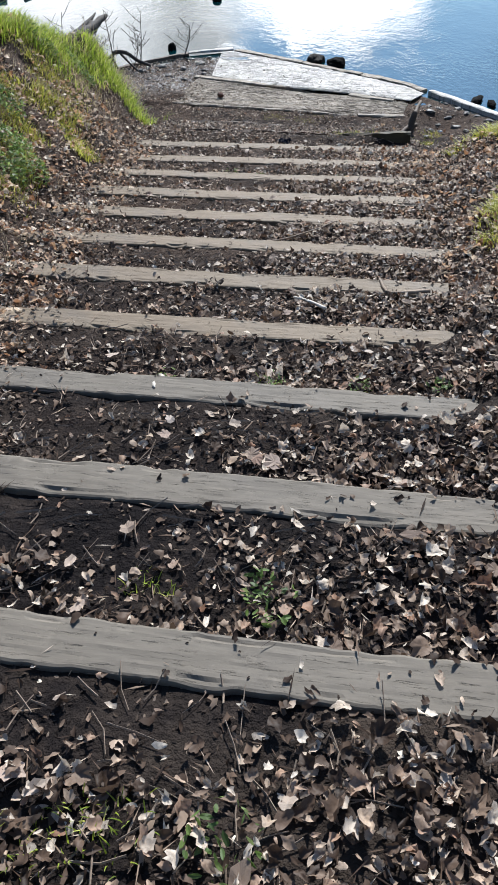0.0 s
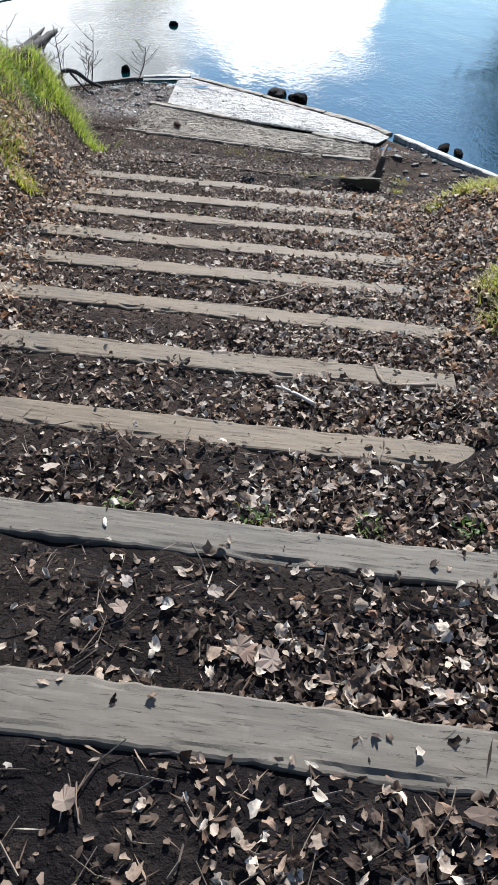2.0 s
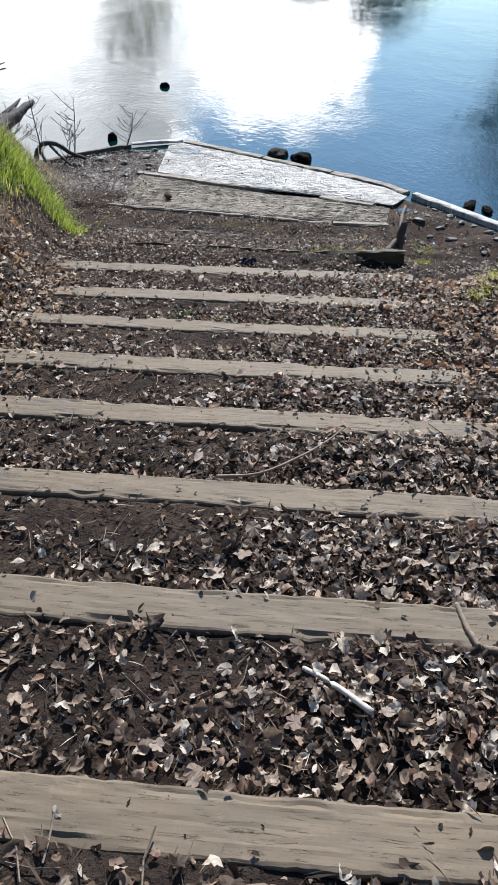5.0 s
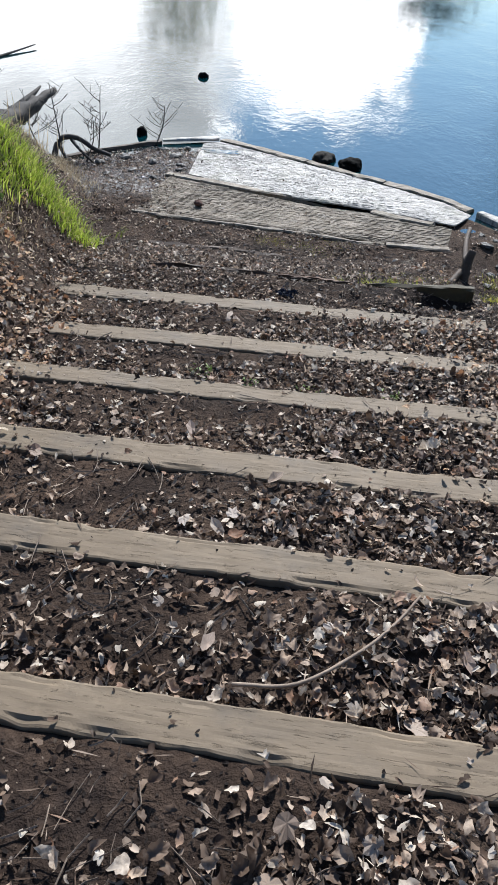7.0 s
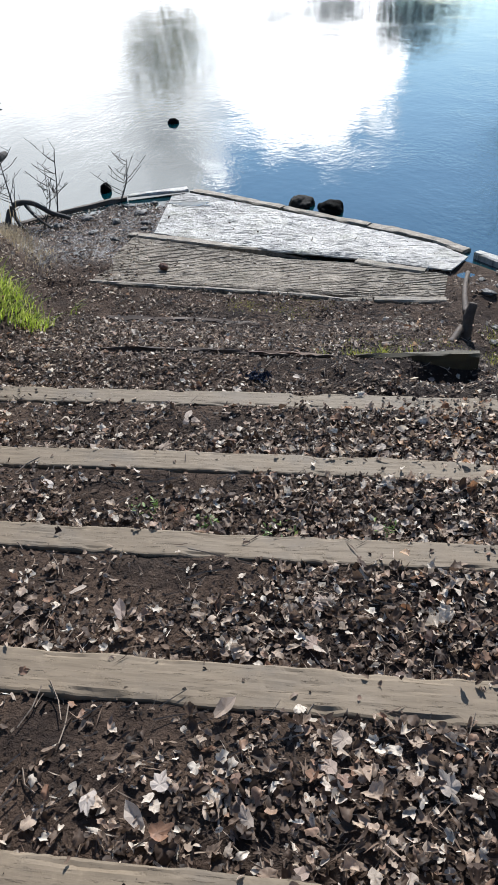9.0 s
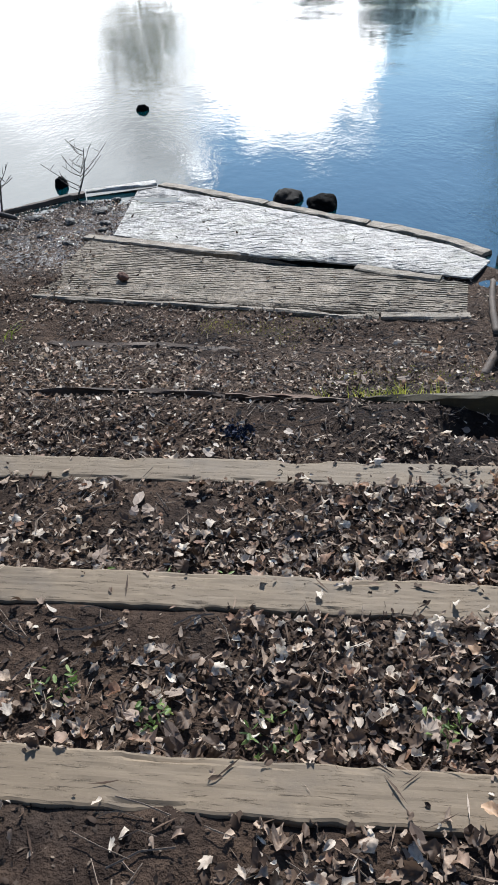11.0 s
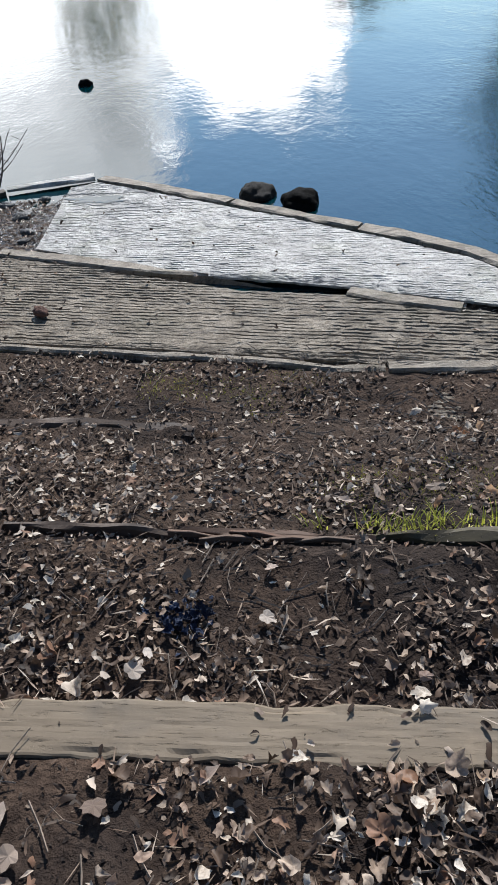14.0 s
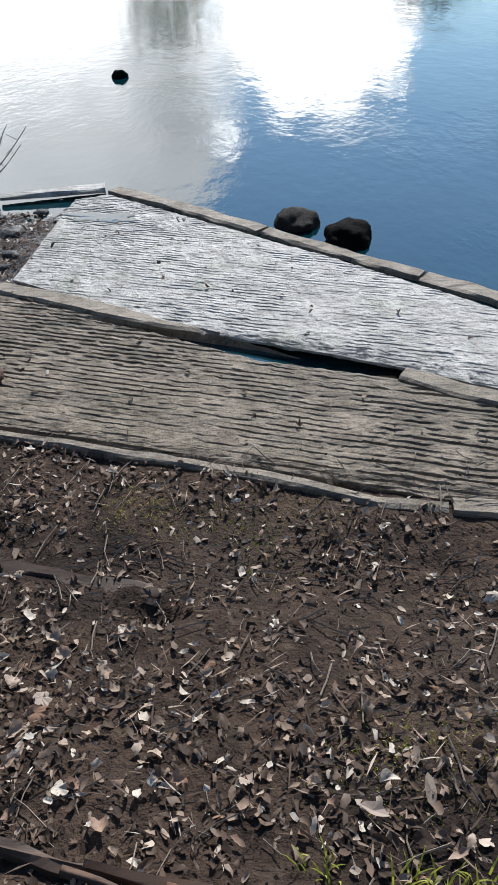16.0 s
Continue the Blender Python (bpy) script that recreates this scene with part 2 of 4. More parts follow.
def water_material():
    m = Mat("lake_water", 0.02)
    m.b.inputs["IOR"].default_value = 2.2
    deep = m.noise(0.6, 3)
    m.colour(m.ramp(deep, (0.3, (0.001, 0.017, 0.022)), (0.7, (0.0015, 0.023, 0.029))))
    slow = m.noise(1.1, 3, 0.5, m.stretch((1.0, 0.55, 1)))
    quick = m.noise(9.0, 3, 0.55, m.stretch((1.0, 0.6, 1)))
    gust = m.noise(0.45, 4, 0.6, m.stretch((1.0, 0.5, 1)))
    riffle = m.blend(1.0, m.noise(17.0, 4, 0.6, m.stretch((1.0, 0.5, 1))), m.span(gust, 0.48, 0.66, 0.0, 1.0), "MULTIPLY")
    return m.bump(slow, 0.11, 0.06).bump(quick, 0.10, 0.02).bump(riffle, 0.30, 0.02).mat


SOIL = soil_material()
TIMBER = wood_material("weathered_timber", (0.184, 0.137, 0.089), (0.130, 0.097, 0.064))
# Greyer timber for upper steps; their dimmer look from close up is painted in.
DULLED_TIMBER = wood_material("grey_dulled_timber", (0.148, 0.127, 0.100), (0.100, 0.086, 0.068))
ROTTEN = wood_material("rotten_wood", (0.095, 0.062, 0.042), (0.028, 0.019, 0.015), (0.02, 0.014, 0.011))
SPLINTER = wood_material("split_heartwood", (0.12, 0.058, 0.032), (0.028, 0.016, 0.012))
PALE_WOOD = wood_material("peeled_wood", (0.74, 0.69, 0.60), (0.58, 0.51, 0.42), (0.45, 0.38, 0.30))
UPPER_CONCRETE = concrete_material("dirty_concrete", (0.245, 0.190, 0.130), (0.092, 0.070, 0.047), 0.62, 0.82)
LIP_CONCRETE = concrete_material("worn_concrete", (0.27, 0.218, 0.158), (0.15, 0.119, 0.086), 0.6, 0.8)
# Base colour raised to carry part of the white glare off the wet slab.
WET_GLARE_CONCRETE = concrete_material("wet_glare_concrete", (0.45, 0.42, 0.375), (0.24, 0.223, 0.198), 0.48, 0.64)
LEAF, MULCH, CRUMBS, RED_LEAF, LARGE_LEAF = leaf_material(), mulch_material(), crumb_material(), red_leaf_material(), object_leaf_material()
GREEN_GRASS = blade_material("green_grass", (0.0, (0.10, 0.14, 0.016)), (0.3, (0.26, 0.36, 0.03)), (0.7, (0.48, 0.58, 0.07)), (1.0, (0.66, 0.62, 0.22)))
YELLOW_GRASS = blade_material("yellow_green_grass", (0.0, (0.20, 0.22, 0.03)), (0.4, (0.46, 0.46, 0.06)), (0.8, (0.62, 0.58, 0.12)), (1.0, (0.70, 0.62, 0.28)))
MOSS_GRASS = blade_material("mossy_grass", (0.0, (0.14, 0.15, 0.02)), (0.5, (0.34, 0.33, 0.05)), (1.0, (0.50, 0.43, 0.12)))
DRY_GRASS = blade_material("dry_grass", (0.0, (0.18, 0.13, 0.075)), (0.5, (0.40, 0.32, 0.20)), (1.0, (0.58, 0.49, 0.34)))
MOSSY_WOOD = wood_material("mossy_rotten_wood", (0.085, 0.066, 0.028), (0.026, 0.020, 0.012), (0.015, 0.012, 0.009))
HERB = blade_material("herb_leaf", (0.0, (0.055, 0.095, 0.025)), (0.6, (0.15, 0.24, 0.05)), (1.0, (0.30, 0.37, 0.12)))
TWIG = bark_material("twig_bark", (0.30, 0.23, 0.17), (0.11, 0.08, 0.06))
DARK_BARK = bark_material("dark_bark", (0.06, 0.05, 0.042), (0.02, 0.017, 0.015))
DARK_TWIG = bark_material("dark_twig", (0.07, 0.06, 0.05), (0.03, 0.026, 0.022))
FAR_BARK = bark_material("grey_bark", (0.26, 0.235, 0.20), (0.14, 0.125, 0.105))
WILLOW = bark_material("willow_twig", (0.55, 0.48, 0.30), (0.38, 0.32, 0.18))
ROCK = rock_material("dark_wet_rock", (0.006, 0.0055, 0.005), (0.002, 0.0019, 0.0018), 0.85, 0.03)
BROWN_ROCK = rock_material("brown_mossy_rock", (0.022, 0.019, 0.015), (0.006, 0.0052, 0.0042), 0.8)
DRY_BRANCH = wood_material("dry_branch", (0.27, 0.20, 0.14), (0.15, 0.11, 0.08))
STONE = rock_material("grey_stone", (0.085, 0.078, 0.07), (0.025, 0.023, 0.021), 0.4)
BRICK = rock_material("broken_brick", (0.14, 0.075, 0.055), (0.06, 0.036, 0.028), 0.85)
PLASTIC = rock_material("blue_scrap", (0.030, 0.042, 0.078), (0.003, 0.004, 0.009), 0.5)
WATER = water_material()


# ---- the lie of the land ----
def lattice(i, j, seed):
    n = (i * 374761393 + j * 668265263 + seed * 1442695041) & 0x7FFFFFFF
    n = ((n ^ (n >> 13)) * 1274126177) & 0x7FFFFFFF
    return ((n ^ (n >> 16)) & 0xFFFF) / 65535.0


def grain2(x, y, size, seed=0):
    """Smooth value noise in -1..1 with bumps of about that size."""
    x, y = np.asarray(x, float) / size, np.asarray(y, float) / size
    i, j = np.floor(x).astype(np.int64), np.floor(y).astype(np.int64)
    fx, fy = x - i, y - j
    fx, fy = fx * fx * (3 - 2 * fx), fy * fy * (3 - 2 * fy)
    a, b = lattice(i, j, seed), lattice(i + 1, j, seed)
    c, d = lattice(i, j + 1, seed), lattice(i + 1, j + 1, seed)
    return 2 * ((a + (b - a) * fx) * (1 - fy) + (c + (d - c) * fx) * fy) - 1


def ease(x):
    x = np.clip(x, 0, 1)
    return x * x * (3 - 2 * x)


SKEW = 0.165  # the steps run a little aslant: v = y + SKEW * x is level along a step
WIDE, WATER_Z = 0.145, -1.455
STEPS = [(-1.10, 0.608), (-0.45, 0.484), (0.22, 0.361), (0.866, 0.239), (1.515, 0.117), (2.185, -0.009), (2.845, -0.133), (3.515, -0.261), (4.175, -0.386), (4.858, -0.515),
         (5.51, -0.639), (6.235, -0.776), (6.91, -0.902), (7.725, -1.058)]
LEFT_END = [-1.6, -1.6, -1.6, -1.6, -1.6, -1.6, -1.6, -1.6, -1.55, -1.42, -1.3, -1.2, -1.05, -1.38]
RIGHT_END = [0.7, 0.7, 0.7, 0.72, 0.85, 1.0, 0.98, 1.05, 1.22, 1.32, 1.38, 1.42, 1.5, 1.67]
RUN_V, RUN_Z = [-60.0, -1.3], [9.0, 0.62]
for v0, z0 in STEPS:
    RUN_V += [v0 - 0.03, v0 + 0.03, v0 + 0.10, v0 + 0.165]
    RUN_Z += [z0 - 0.008, z0 - 0.026, z0 - 0.112, z0 - 0.112]
RUN_V += [8.47, 8.64, 9.38, 9.55, 12.0]
RUN_Z += [-1.165, -1.235, -1.385, -1.422, -1.447]
RAMP_V, RAMP_Z = [-60.0, -1.3, 8.0, 9.0, 12.0], [9.0, 0.6, -1.19, -1.40, -1.45]
SHORE_X, SHORE_Y = [-90, -6, -2.6, -1.9, -0.5, -0.2, 2.15, 2.5, 3.1, 4.0, 8.0, 90], [22, 13.4, 12.45, 12.45, 13.15, 13.1, 10.95, 10.45, 9.5, 8.6, 7.4, 2]


def ground_z(x, y):
    """Height of the ground: trodden steps between two banks, the shore, the lake bed and the far bank."""
    x, y = np.asarray(x, float), np.asarray(y, float)
    v = y + SKEW * x
    run, ramp = np.interp(v, RUN_V, RUN_Z), np.interp(v, RAMP_V, RAMP_Z)
    # right bank: the steps' ends go under a gentle leafy slope that dies out at the shore
    right = np.interp(v, [-2, 1, 3, 4, 5, 6, 7, 8], [0.5, 0.55, 0.78, 1.05, 1.18, 1.28, 1.38, 1.75])
    over = np.maximum(x - right, 0)
    fade = np.interp(y, [6.3, 7.6, 8.6], [1.0, 0.35, 0.0])
    z = run + (ramp + 0.03 * fade - run) * ease(over / 0.3)
    z = z + fade * (0.05 * ease(over / 0.2) + 0.40 * np.minimum(over, 2.5) * ease(over / 0.5)) + np.maximum(over - 2.5, 0) * 0.02 * fade
    # left bank: steep, its nose falls to the water
    left = np.interp(v, [0, 5, 5.4, 6, 6.7, 7.1, 8.2, 9.5, 11, 12.5], [-1.5, -1.42, -1.32, -1.2, -1.08, -1.05, -1.22, -1.25, -1.55, -1.8])
    under = np.maximum(left - x, 0)
    top = np.interp(y, [-60, 0, 5, 8.0, 8.8, 9.6, 10.6, 11.5, 12.3, 13], [10.0, 1.5, 0.60, 0.12, -0.24, -0.45, -0.74, -1.22, -1.5, -1.6])
    top = top + np.maximum(-3.0 - x, 0) * 0.05 * np.interp(y, [8, 11], [1, 0])
    top = top - np.maximum(-2.15 - x, 0) * np.interp(y, [7.4, 8.6, 10.5, 12], [0, 0.5, 0.3, 0])
    up = np.clip(under / np.interp(y, [7.3, 9.0], [1.3, 0.55]), 0, 1)
    z = z + (np.maximum(top, z) - z) * (0.75 * up + 0.25 * ease(up))
    for hx, hy, hr, hd in ((1.58, 8.13, 0.22, 0.20), (1.68, 7.62, 0.12, 0.12), (0.44, 9.29, 0.10, 0.08)):
        z = z - hd * np.exp(-((x - hx) ** 2 + (2.0 * (y - hy)) ** 2) / (hr * hr))
    # hollow under the cracked slab
    gap = np.abs(y - np.interp(x, [0.0, 0.42, 0.78, 1.13, 1.38], [11.15, 10.955, 10.785, 10.645, 10.535]))
    z = z - 0.22 * ease((0.4 - gap) / 0.1) * ease((x + 0.3) / 0.2) * ease((1.6 - x) / 0.2)
    # mud spread over the ramp's outer end
    z = np.maximum(z, -1.395 - 0.45 * np.maximum(np.hypot((x + 1.15) * 1.1, (y - 10.85) * 0.75) - 0.33 + 0.1 * grain2(x, y, 0.3, 8), 0))
    # lake bed and far bank
    s = y - np.interp(x, SHORE_X, SHORE_Y)
    bed = -1.50 - 0.28 * np.clip(s, 0, 5) - 0.01 * np.clip(s, 0, 40)
    far = -1.6 + 2.2 * ease((y - 76) / 7) + np.maximum(y - 83, 0) * 0.012
    bed = np.where(y > 70, np.maximum(bed, far), bed)
    z = z + (np.minimum(bed, z) - z) * ease((s + 0.25) / 0.3)
    rough = ease((-0.15 - s) / 0.4)
    near = np.interp(np.hypot(x, y - 5), [12, 25], [1, 0])
    lump = 0.012 * grain2(x, y, 0.23, 1) + 0.007 * grain2(x, y, 0.09, 2) + 0.003 * grain2(x, y, 0.04, 3)
    bank = ease(np.maximum(under, over) / 0.5)
    return z + near * rough * lump + rough * bank * (0.05 * grain2(x, y, 0.6, 4) + 0.025 * grain2(x, y, 0.25, 5)) + (1 - near) * 0.25 * grain2(x, y, 6.0, 6)


def spread_axis(lo, hi, step, far):
    mid = list(np.arange(lo, hi + step / 2, step))
    for side in (-1, 1):
        d, gap = 0.0, step
        while d < far:
            gap *= 1.13
            d += gap
            mid.append((lo if side < 0 else hi) + side * d)
    return np.array(sorted(mid))


def mesh_object(name, verts, faces, material, parent=None, smooth=True):
    me = bpy.data.meshes.new(name)
    me.from_pydata([tuple(map(float, p)) for p in verts], [], faces)
    if smooth:
        me.polygons.foreach_set("use_smooth", [True] * len(me.polygons))
    me.materials.append(material)
    me.update()
    ob = new(name, me)
    ob.parent = parent
    return ob


def part(name, bm, material, parent=None, label="", smooth=True):
    """Links a bmesh as one mesh object under a thing or a part."""
    me = bpy.data.meshes.new(name)
    bmesh.ops.recalc_face_normals(bm, faces=bm.faces)
    bm.to_mesh(me)
    bm.free()
    if smooth:
        me.polygons.foreach_set("use_smooth", [True] * len(me.polygons))
    me.materials.append(material)
    ob = new(name, me)
    ob.parent = parent
    return tagged(ob, label)


def grid_faces(nx, ny):
    return [(j * nx + i, j * nx + i + 1, (j + 1) * nx + i + 1, (j + 1) * nx + i) for j in range(ny - 1) for i in range(nx - 1)]


gx, gy = spread_axis(-2.4, 2.4, 0.034, 320), spread_axis(-0.6, 10.6, 0.034, 320)
GX, GY = np.meshgrid(gx, gy)
ground = mesh_object("ground", np.column_stack([GX.ravel(), GY.ravel(), ground_z(GX, GY).ravel()]), grid_faces(len(gx), len(gy)), SOIL)
tagged(ground, "dark damp trodden soil sloping to the lake", "ground", kind="structure")

wx, wy = np.array([-330.0, -40, 40, 330]), np.array([-40.0, 5, 40, 90])
WX, WY = np.meshgrid(wx, wy)
water = mesh_object("water", np.column_stack([WX.ravel(), WY.ravel(), np.full(WX.size, WATER_Z)]), grid_faces(4, 4), WATER)
tagged(water, "calm lake water mirroring blue sky and clouds", "water", kind="structure")


# ---- timber steps ----
def beam_mesh(length, wide, tall, seed, bow=0.0, cells=230):
    """A worn squared timber along x: split along the grain, nicked along its edges; its top is at z = 0, its near edge at y = 0."""
    r = 0.009
    ring = []
    for cx, cy, a0 in ((wide - r, -r, 0), (r, -r, 90), (r, -tall + r, 180), (wide - r, -tall + r, 270)):
        ring += [(cx + r * math.cos(radians(a0 + a)), cy + r * math.sin(radians(a0 + a))) for a in (0, 45, 90)]
    ring = ring[:3] + [(wide * f / 16, 0.0) for f in range(15, 0, -1)] + ring[3:]
    n = len(ring)
    X, PY = np.meshgrid(np.linspace(0, length, cells), [p[0] for p in ring], indexing="ij")
    PZ = np.meshgrid(np.linspace(0, length, cells), [p[1] for p in ring], indexing="ij")[1]
    edge = np.where((PY < 0.02) | (PY > wide - 0.02), 1.0, 0.25)
    dy = 0.003 * grain2(X, PZ * 3 + seed * 7.3, 0.6, seed) + 0.0035 * edge * grain2(X, PY * 2 + 5.1, 0.05, seed + 1) + 0.002 * edge * grain2(X, PY, 0.02, seed + 6)
    chip = np.maximum(0.0, grain2(X, PY + 9.0, 0.10, seed + 3) - 0.1)
    top = PZ > -0.012
    split = np.clip(grain2(X * 0.05, PY + 0.004 * grain2(X, 0 * X, 0.2, seed + 8), 0.011, seed + 4) - 0.45, 0, 0.3) * ease(grain2(X, PY * 3, 0.25, seed + 5) * 2 - 0.1)
    dz = 0.003 * grain2(X, PY * 2, 0.5, seed + 2) + 0.001 * grain2(X * 0.15, PY, 0.012, seed + 7) - 0.017 * edge * chip - np.where(top, 0.004 * split, 0)
    co = np.stack([X, PY + dy + bow * np.sin(math.pi * X / length), PZ + dz], -1).reshape(-1, 3)
    faces = [(i * n + k, i * n + (k + 1) % n, (i + 1) * n + (k + 1) % n, (i + 1) * n + k) for i in range(cells - 1) for k in range(n)]
    faces += [tuple(range(n)), tuple((cells - 1) * n + k for k in reversed(range(n)))]
    return co, faces


STEP_TURN = math.degrees(math.atan(-SKEW))
for i, ((v0, z0), xl, xr) in enumerate(zip(STEPS, LEFT_END, RIGHT_END)):
    length = (xr - xl) / math.cos(radians(STEP_TURN))
    verts, faces = beam_mesh(length, WIDE * (1 + 0.06 * math.sin(i * 2.1)), 0.135, 10 + 9 * i, 0.012 * math.sin(i * 1.7))
    step = mesh_object("timber_step", verts, faces, DULLED_TIMBER if i < 6 else TIMBER, None, False)
    step.matrix_basis = pose(xl, v0 - SKEW * xl, z0, 0, 0, STEP_TURN)
    tagged(step, "greyer weathered squared timber step bedded in soil, dimness in its colour" if i < 6 else "tan weathered squared timber step bedded in soil", "step", "timber steps down to the lake")


# ---- concrete boat ramp ----
GROOVE = math.atan(-0.30)  # the ribs' bearing


def ribbed_slab(name, outline, height, thick, pitch, depth, material, parent, seed, label):
    """A ribbed slab over a convex outline: ribs along GROOVE, worn in places, with a skirt round it. height(x, y) is its top."""
    c, s = math.cos(GROOVE), math.sin(GROOVE)
    uv = [(x * c + y * s, -x * s + y * c) for x, y in outline]
    lo, hi = min(p[1] for p in uv), max(p[1] for p in uv)
    rows = np.arange(lo + 0.004, hi - 0.003, pitch / 6)
    cols = 230
    verts, n = [], len(uv)
    for r in rows:
        cuts = []
        for (u0, v0), (u1, v1) in zip(uv, uv[1:] + uv[:1]):
            if (v0 - r) * (v1 - r) <= 0 and abs(v1 - v0) > 1e-9:
                cuts.append(u0 + (u1 - u0) * (r - v0) / (v1 - v0))
        us = np.linspace(min(cuts), max(cuts), cols)
        wob = 0.002 * grain2(us, np.full(cols, r), 0.5, seed) + 0.0006 * grain2(us, np.full(cols, r), 0.07, seed + 5)
        x, y = us * c - r * s, us * s + r * c
        phase = ((r + wob) / pitch) % 1.0
        rib = np.where(phase < 0.74, 0.0, -1.0) * depth * np.clip(0.85 + 0.6 * grain2(us, np.full(cols, r), 0.3, seed + 1) + 0.4 * grain2(us * 0.4, np.full(cols, r), 0.034, seed + 6), 0.0, 1.4)
        dash = np.clip(0.75 + 0.9 * grain2(us + 0.6 * np.floor((r + wob) / pitch), 7.3 * np.floor((r + wob) / pitch), 0.10, seed + 7) + 0.5 * grain2(us, np.full(cols, r), 0.03, seed + 8), 0.0, 1.5)
        rib = rib * dash
        edge = 0.0035 * grain2(us, np.full(cols, r), 0.1, seed + 4)
        z = height(x, y) + rib + 0.003 * grain2(us, np.full(cols, r), 0.03, seed + 2) + 0.0018 * grain2(us, np.full(cols, r), 0.016, seed + 9) + 0.004 * grain2(us, np.full(cols, r), 0.4, seed + 3)
        verts += list(zip(x + edge * 0.3, y + edge, z))
    k = len(rows)
    faces = grid_faces(cols, k)
    rim = [i for i in range(cols)] + [j * cols + cols - 1 for j in range(1, k)] + [(k - 1) * cols + i for i in range(cols - 2, -1, -1)] + [j * cols for j in range(k - 2, 0, -1)]
    base = len(verts)
    verts += [(verts[i][0], verts[i][1], verts[i][2] - thick) for i in rim]
    m = len(rim)
    faces += [(rim[i], base + i, base + (i + 1) % m, rim[(i + 1) % m]) for i in range(m)]
    ob = mesh_object(name, verts, faces, material, parent, smooth=False)
    return tagged(ob, label)


def strip(name, points, wide, tall, material, parent, seed, label="", rough=0.012, lift=0.0, step=0.05, smooth=False, widths=None):
    """A rough kerb or board along a line of points (x, y, z of its top's middle)."""
    pts = [Vector(p) for p in points]
    dense, across = [], []
    widths = widths or [wide] * len(pts)
    for a, b, wa, wb in zip(pts, pts[1:], widths, widths[1:]):
        k = max(2, int((b - a).length / step))
        dense += [a.lerp(b, i / k) for i in range(k)]
        across += [wa + (wb - wa) * i / k for i in range(k)]
    dense.append(pts[-1])
    across.append(widths[-1])
    verts, n = [], len(dense)
    for i, p in enumerate(dense):
        t = (dense[min(i + 1, n - 1)] - dense[max(i - 1, 0)]).normalized()
        side = Vector((-t.y, t.x, 0))
        g = [rough * float(grain2(i * step, q * 0.7, 0.12, seed)) for q in range(6)]
        w = across[i] / 2
        for q, (a, b) in enumerate(((-w, -tall), (-w, -0.01), (-w + 0.012, 0), (w - 0.012, 0), (w, -0.01), (w, -tall))):
            verts.append(tuple(p + side * (a + g[q]) + Vector((0, 0, b + lift + 0.6 * g[(q + 2) % 6] * (1 if b > -tall else 0)))))
    faces = [(i * 6 + q, i * 6 + q + 1, (i + 1) * 6 + q + 1, (i + 1) * 6 + q) for i in range(n - 1) for q in range(5)]
    faces += [tuple(range(6)), tuple((n - 1) * 6 + q for q in reversed(range(6)))]
    return tagged(mesh_object(name, verts, faces, material, parent, smooth=smooth), label)


ramp = tagged(new("boat_ramp"), "cracked ribbed concrete boat ramp at the waterline", "boat ramp")
UPPER = [(-1.0, 10.50), (0.07, 10.155), (0.92, 9.89), (1.40, 9.75), (1.97, 9.66), (2.12, 10.12), (1.42, 10.54), (0.79, 10.85), (0.35, 11.05), (-0.70, 11.57)]
LOWER = [(-0.50, 11.60), (0.20, 11.12), (0.45, 10.995), (0.79, 10.85), (1.385, 10.58), (2.16, 10.18), (2.40, 10.49), (2.22, 10.82), (1.95, 11.10), (1.58, 11.45), (1.28, 11.73), (0.83, 12.11), (0.40, 12.48), (-0.16, 12.96), (-0.38, 12.88)]
ribbed_slab("upper_slab", UPPER, lambda x, y: -1.415 - 0.12 * np.exp(-(np.abs(np.interp(x, [0.0, 0.42, 0.78, 1.13, 1.38], [11.15, 10.955, 10.785, 10.645, 10.535]) - y) / np.interp(x, [0.1, 0.42, 0.78, 1.13, 1.40], [0.014, 0.026, 0.06, 0.042, 0.02])) ** 4) * ease((x + 0.1) / 0.5) * ease((1.43 - x) / 0.06), 0.14, 0.034, 0.0085, UPPER_CONCRETE, ramp, 41, "dry brown ribbed concrete slab")
ribbed_slab("lower_slab", LOWER, lambda x, y: -1.392 - 0.022 * (y - 10.2 + 0.45 * x) / 1.5, 0.012, 0.031, 0.0045, WET_GLARE_CONCRETE, ramp, 51, "wet ribbed concrete slab, part of its glare in the pale colour")
ribbed_slab("side_slab", [(1.30, 9.28), (1.93, 9.06), (1.97, 9.55), (1.36, 9.66)], lambda x, y: -1.432 + 0 * x, 0.12, 0.034, 0.008, UPPER_CONCRETE, ramp, 61, "broken ribbed concrete piece")
strip("near_lip", [(-1.02, 10.465, -1.406), (-0.31, 10.24, -1.404), (0.07, 10.125, -1.404), (0.57, 9.975, -1.404), (0.92, 9.86, -1.405), (1.17, 9.75, -1.406), (1.40, 9.715, -1.406)], 0.05, 0.14, LIP_CONCRETE, ramp, 71, "worn brown concrete lip", 0.006, 0.0, 0.025)
strip("near_lip", [(1.415, 9.715, -1.402), (1.70, 9.67, -1.404), (1.98, 9.625, -1.406)], 0.085, 0.14, LIP_CONCRETE, ramp, 72, "worn brown concrete lip", 0.007, 0.0, 0.025)
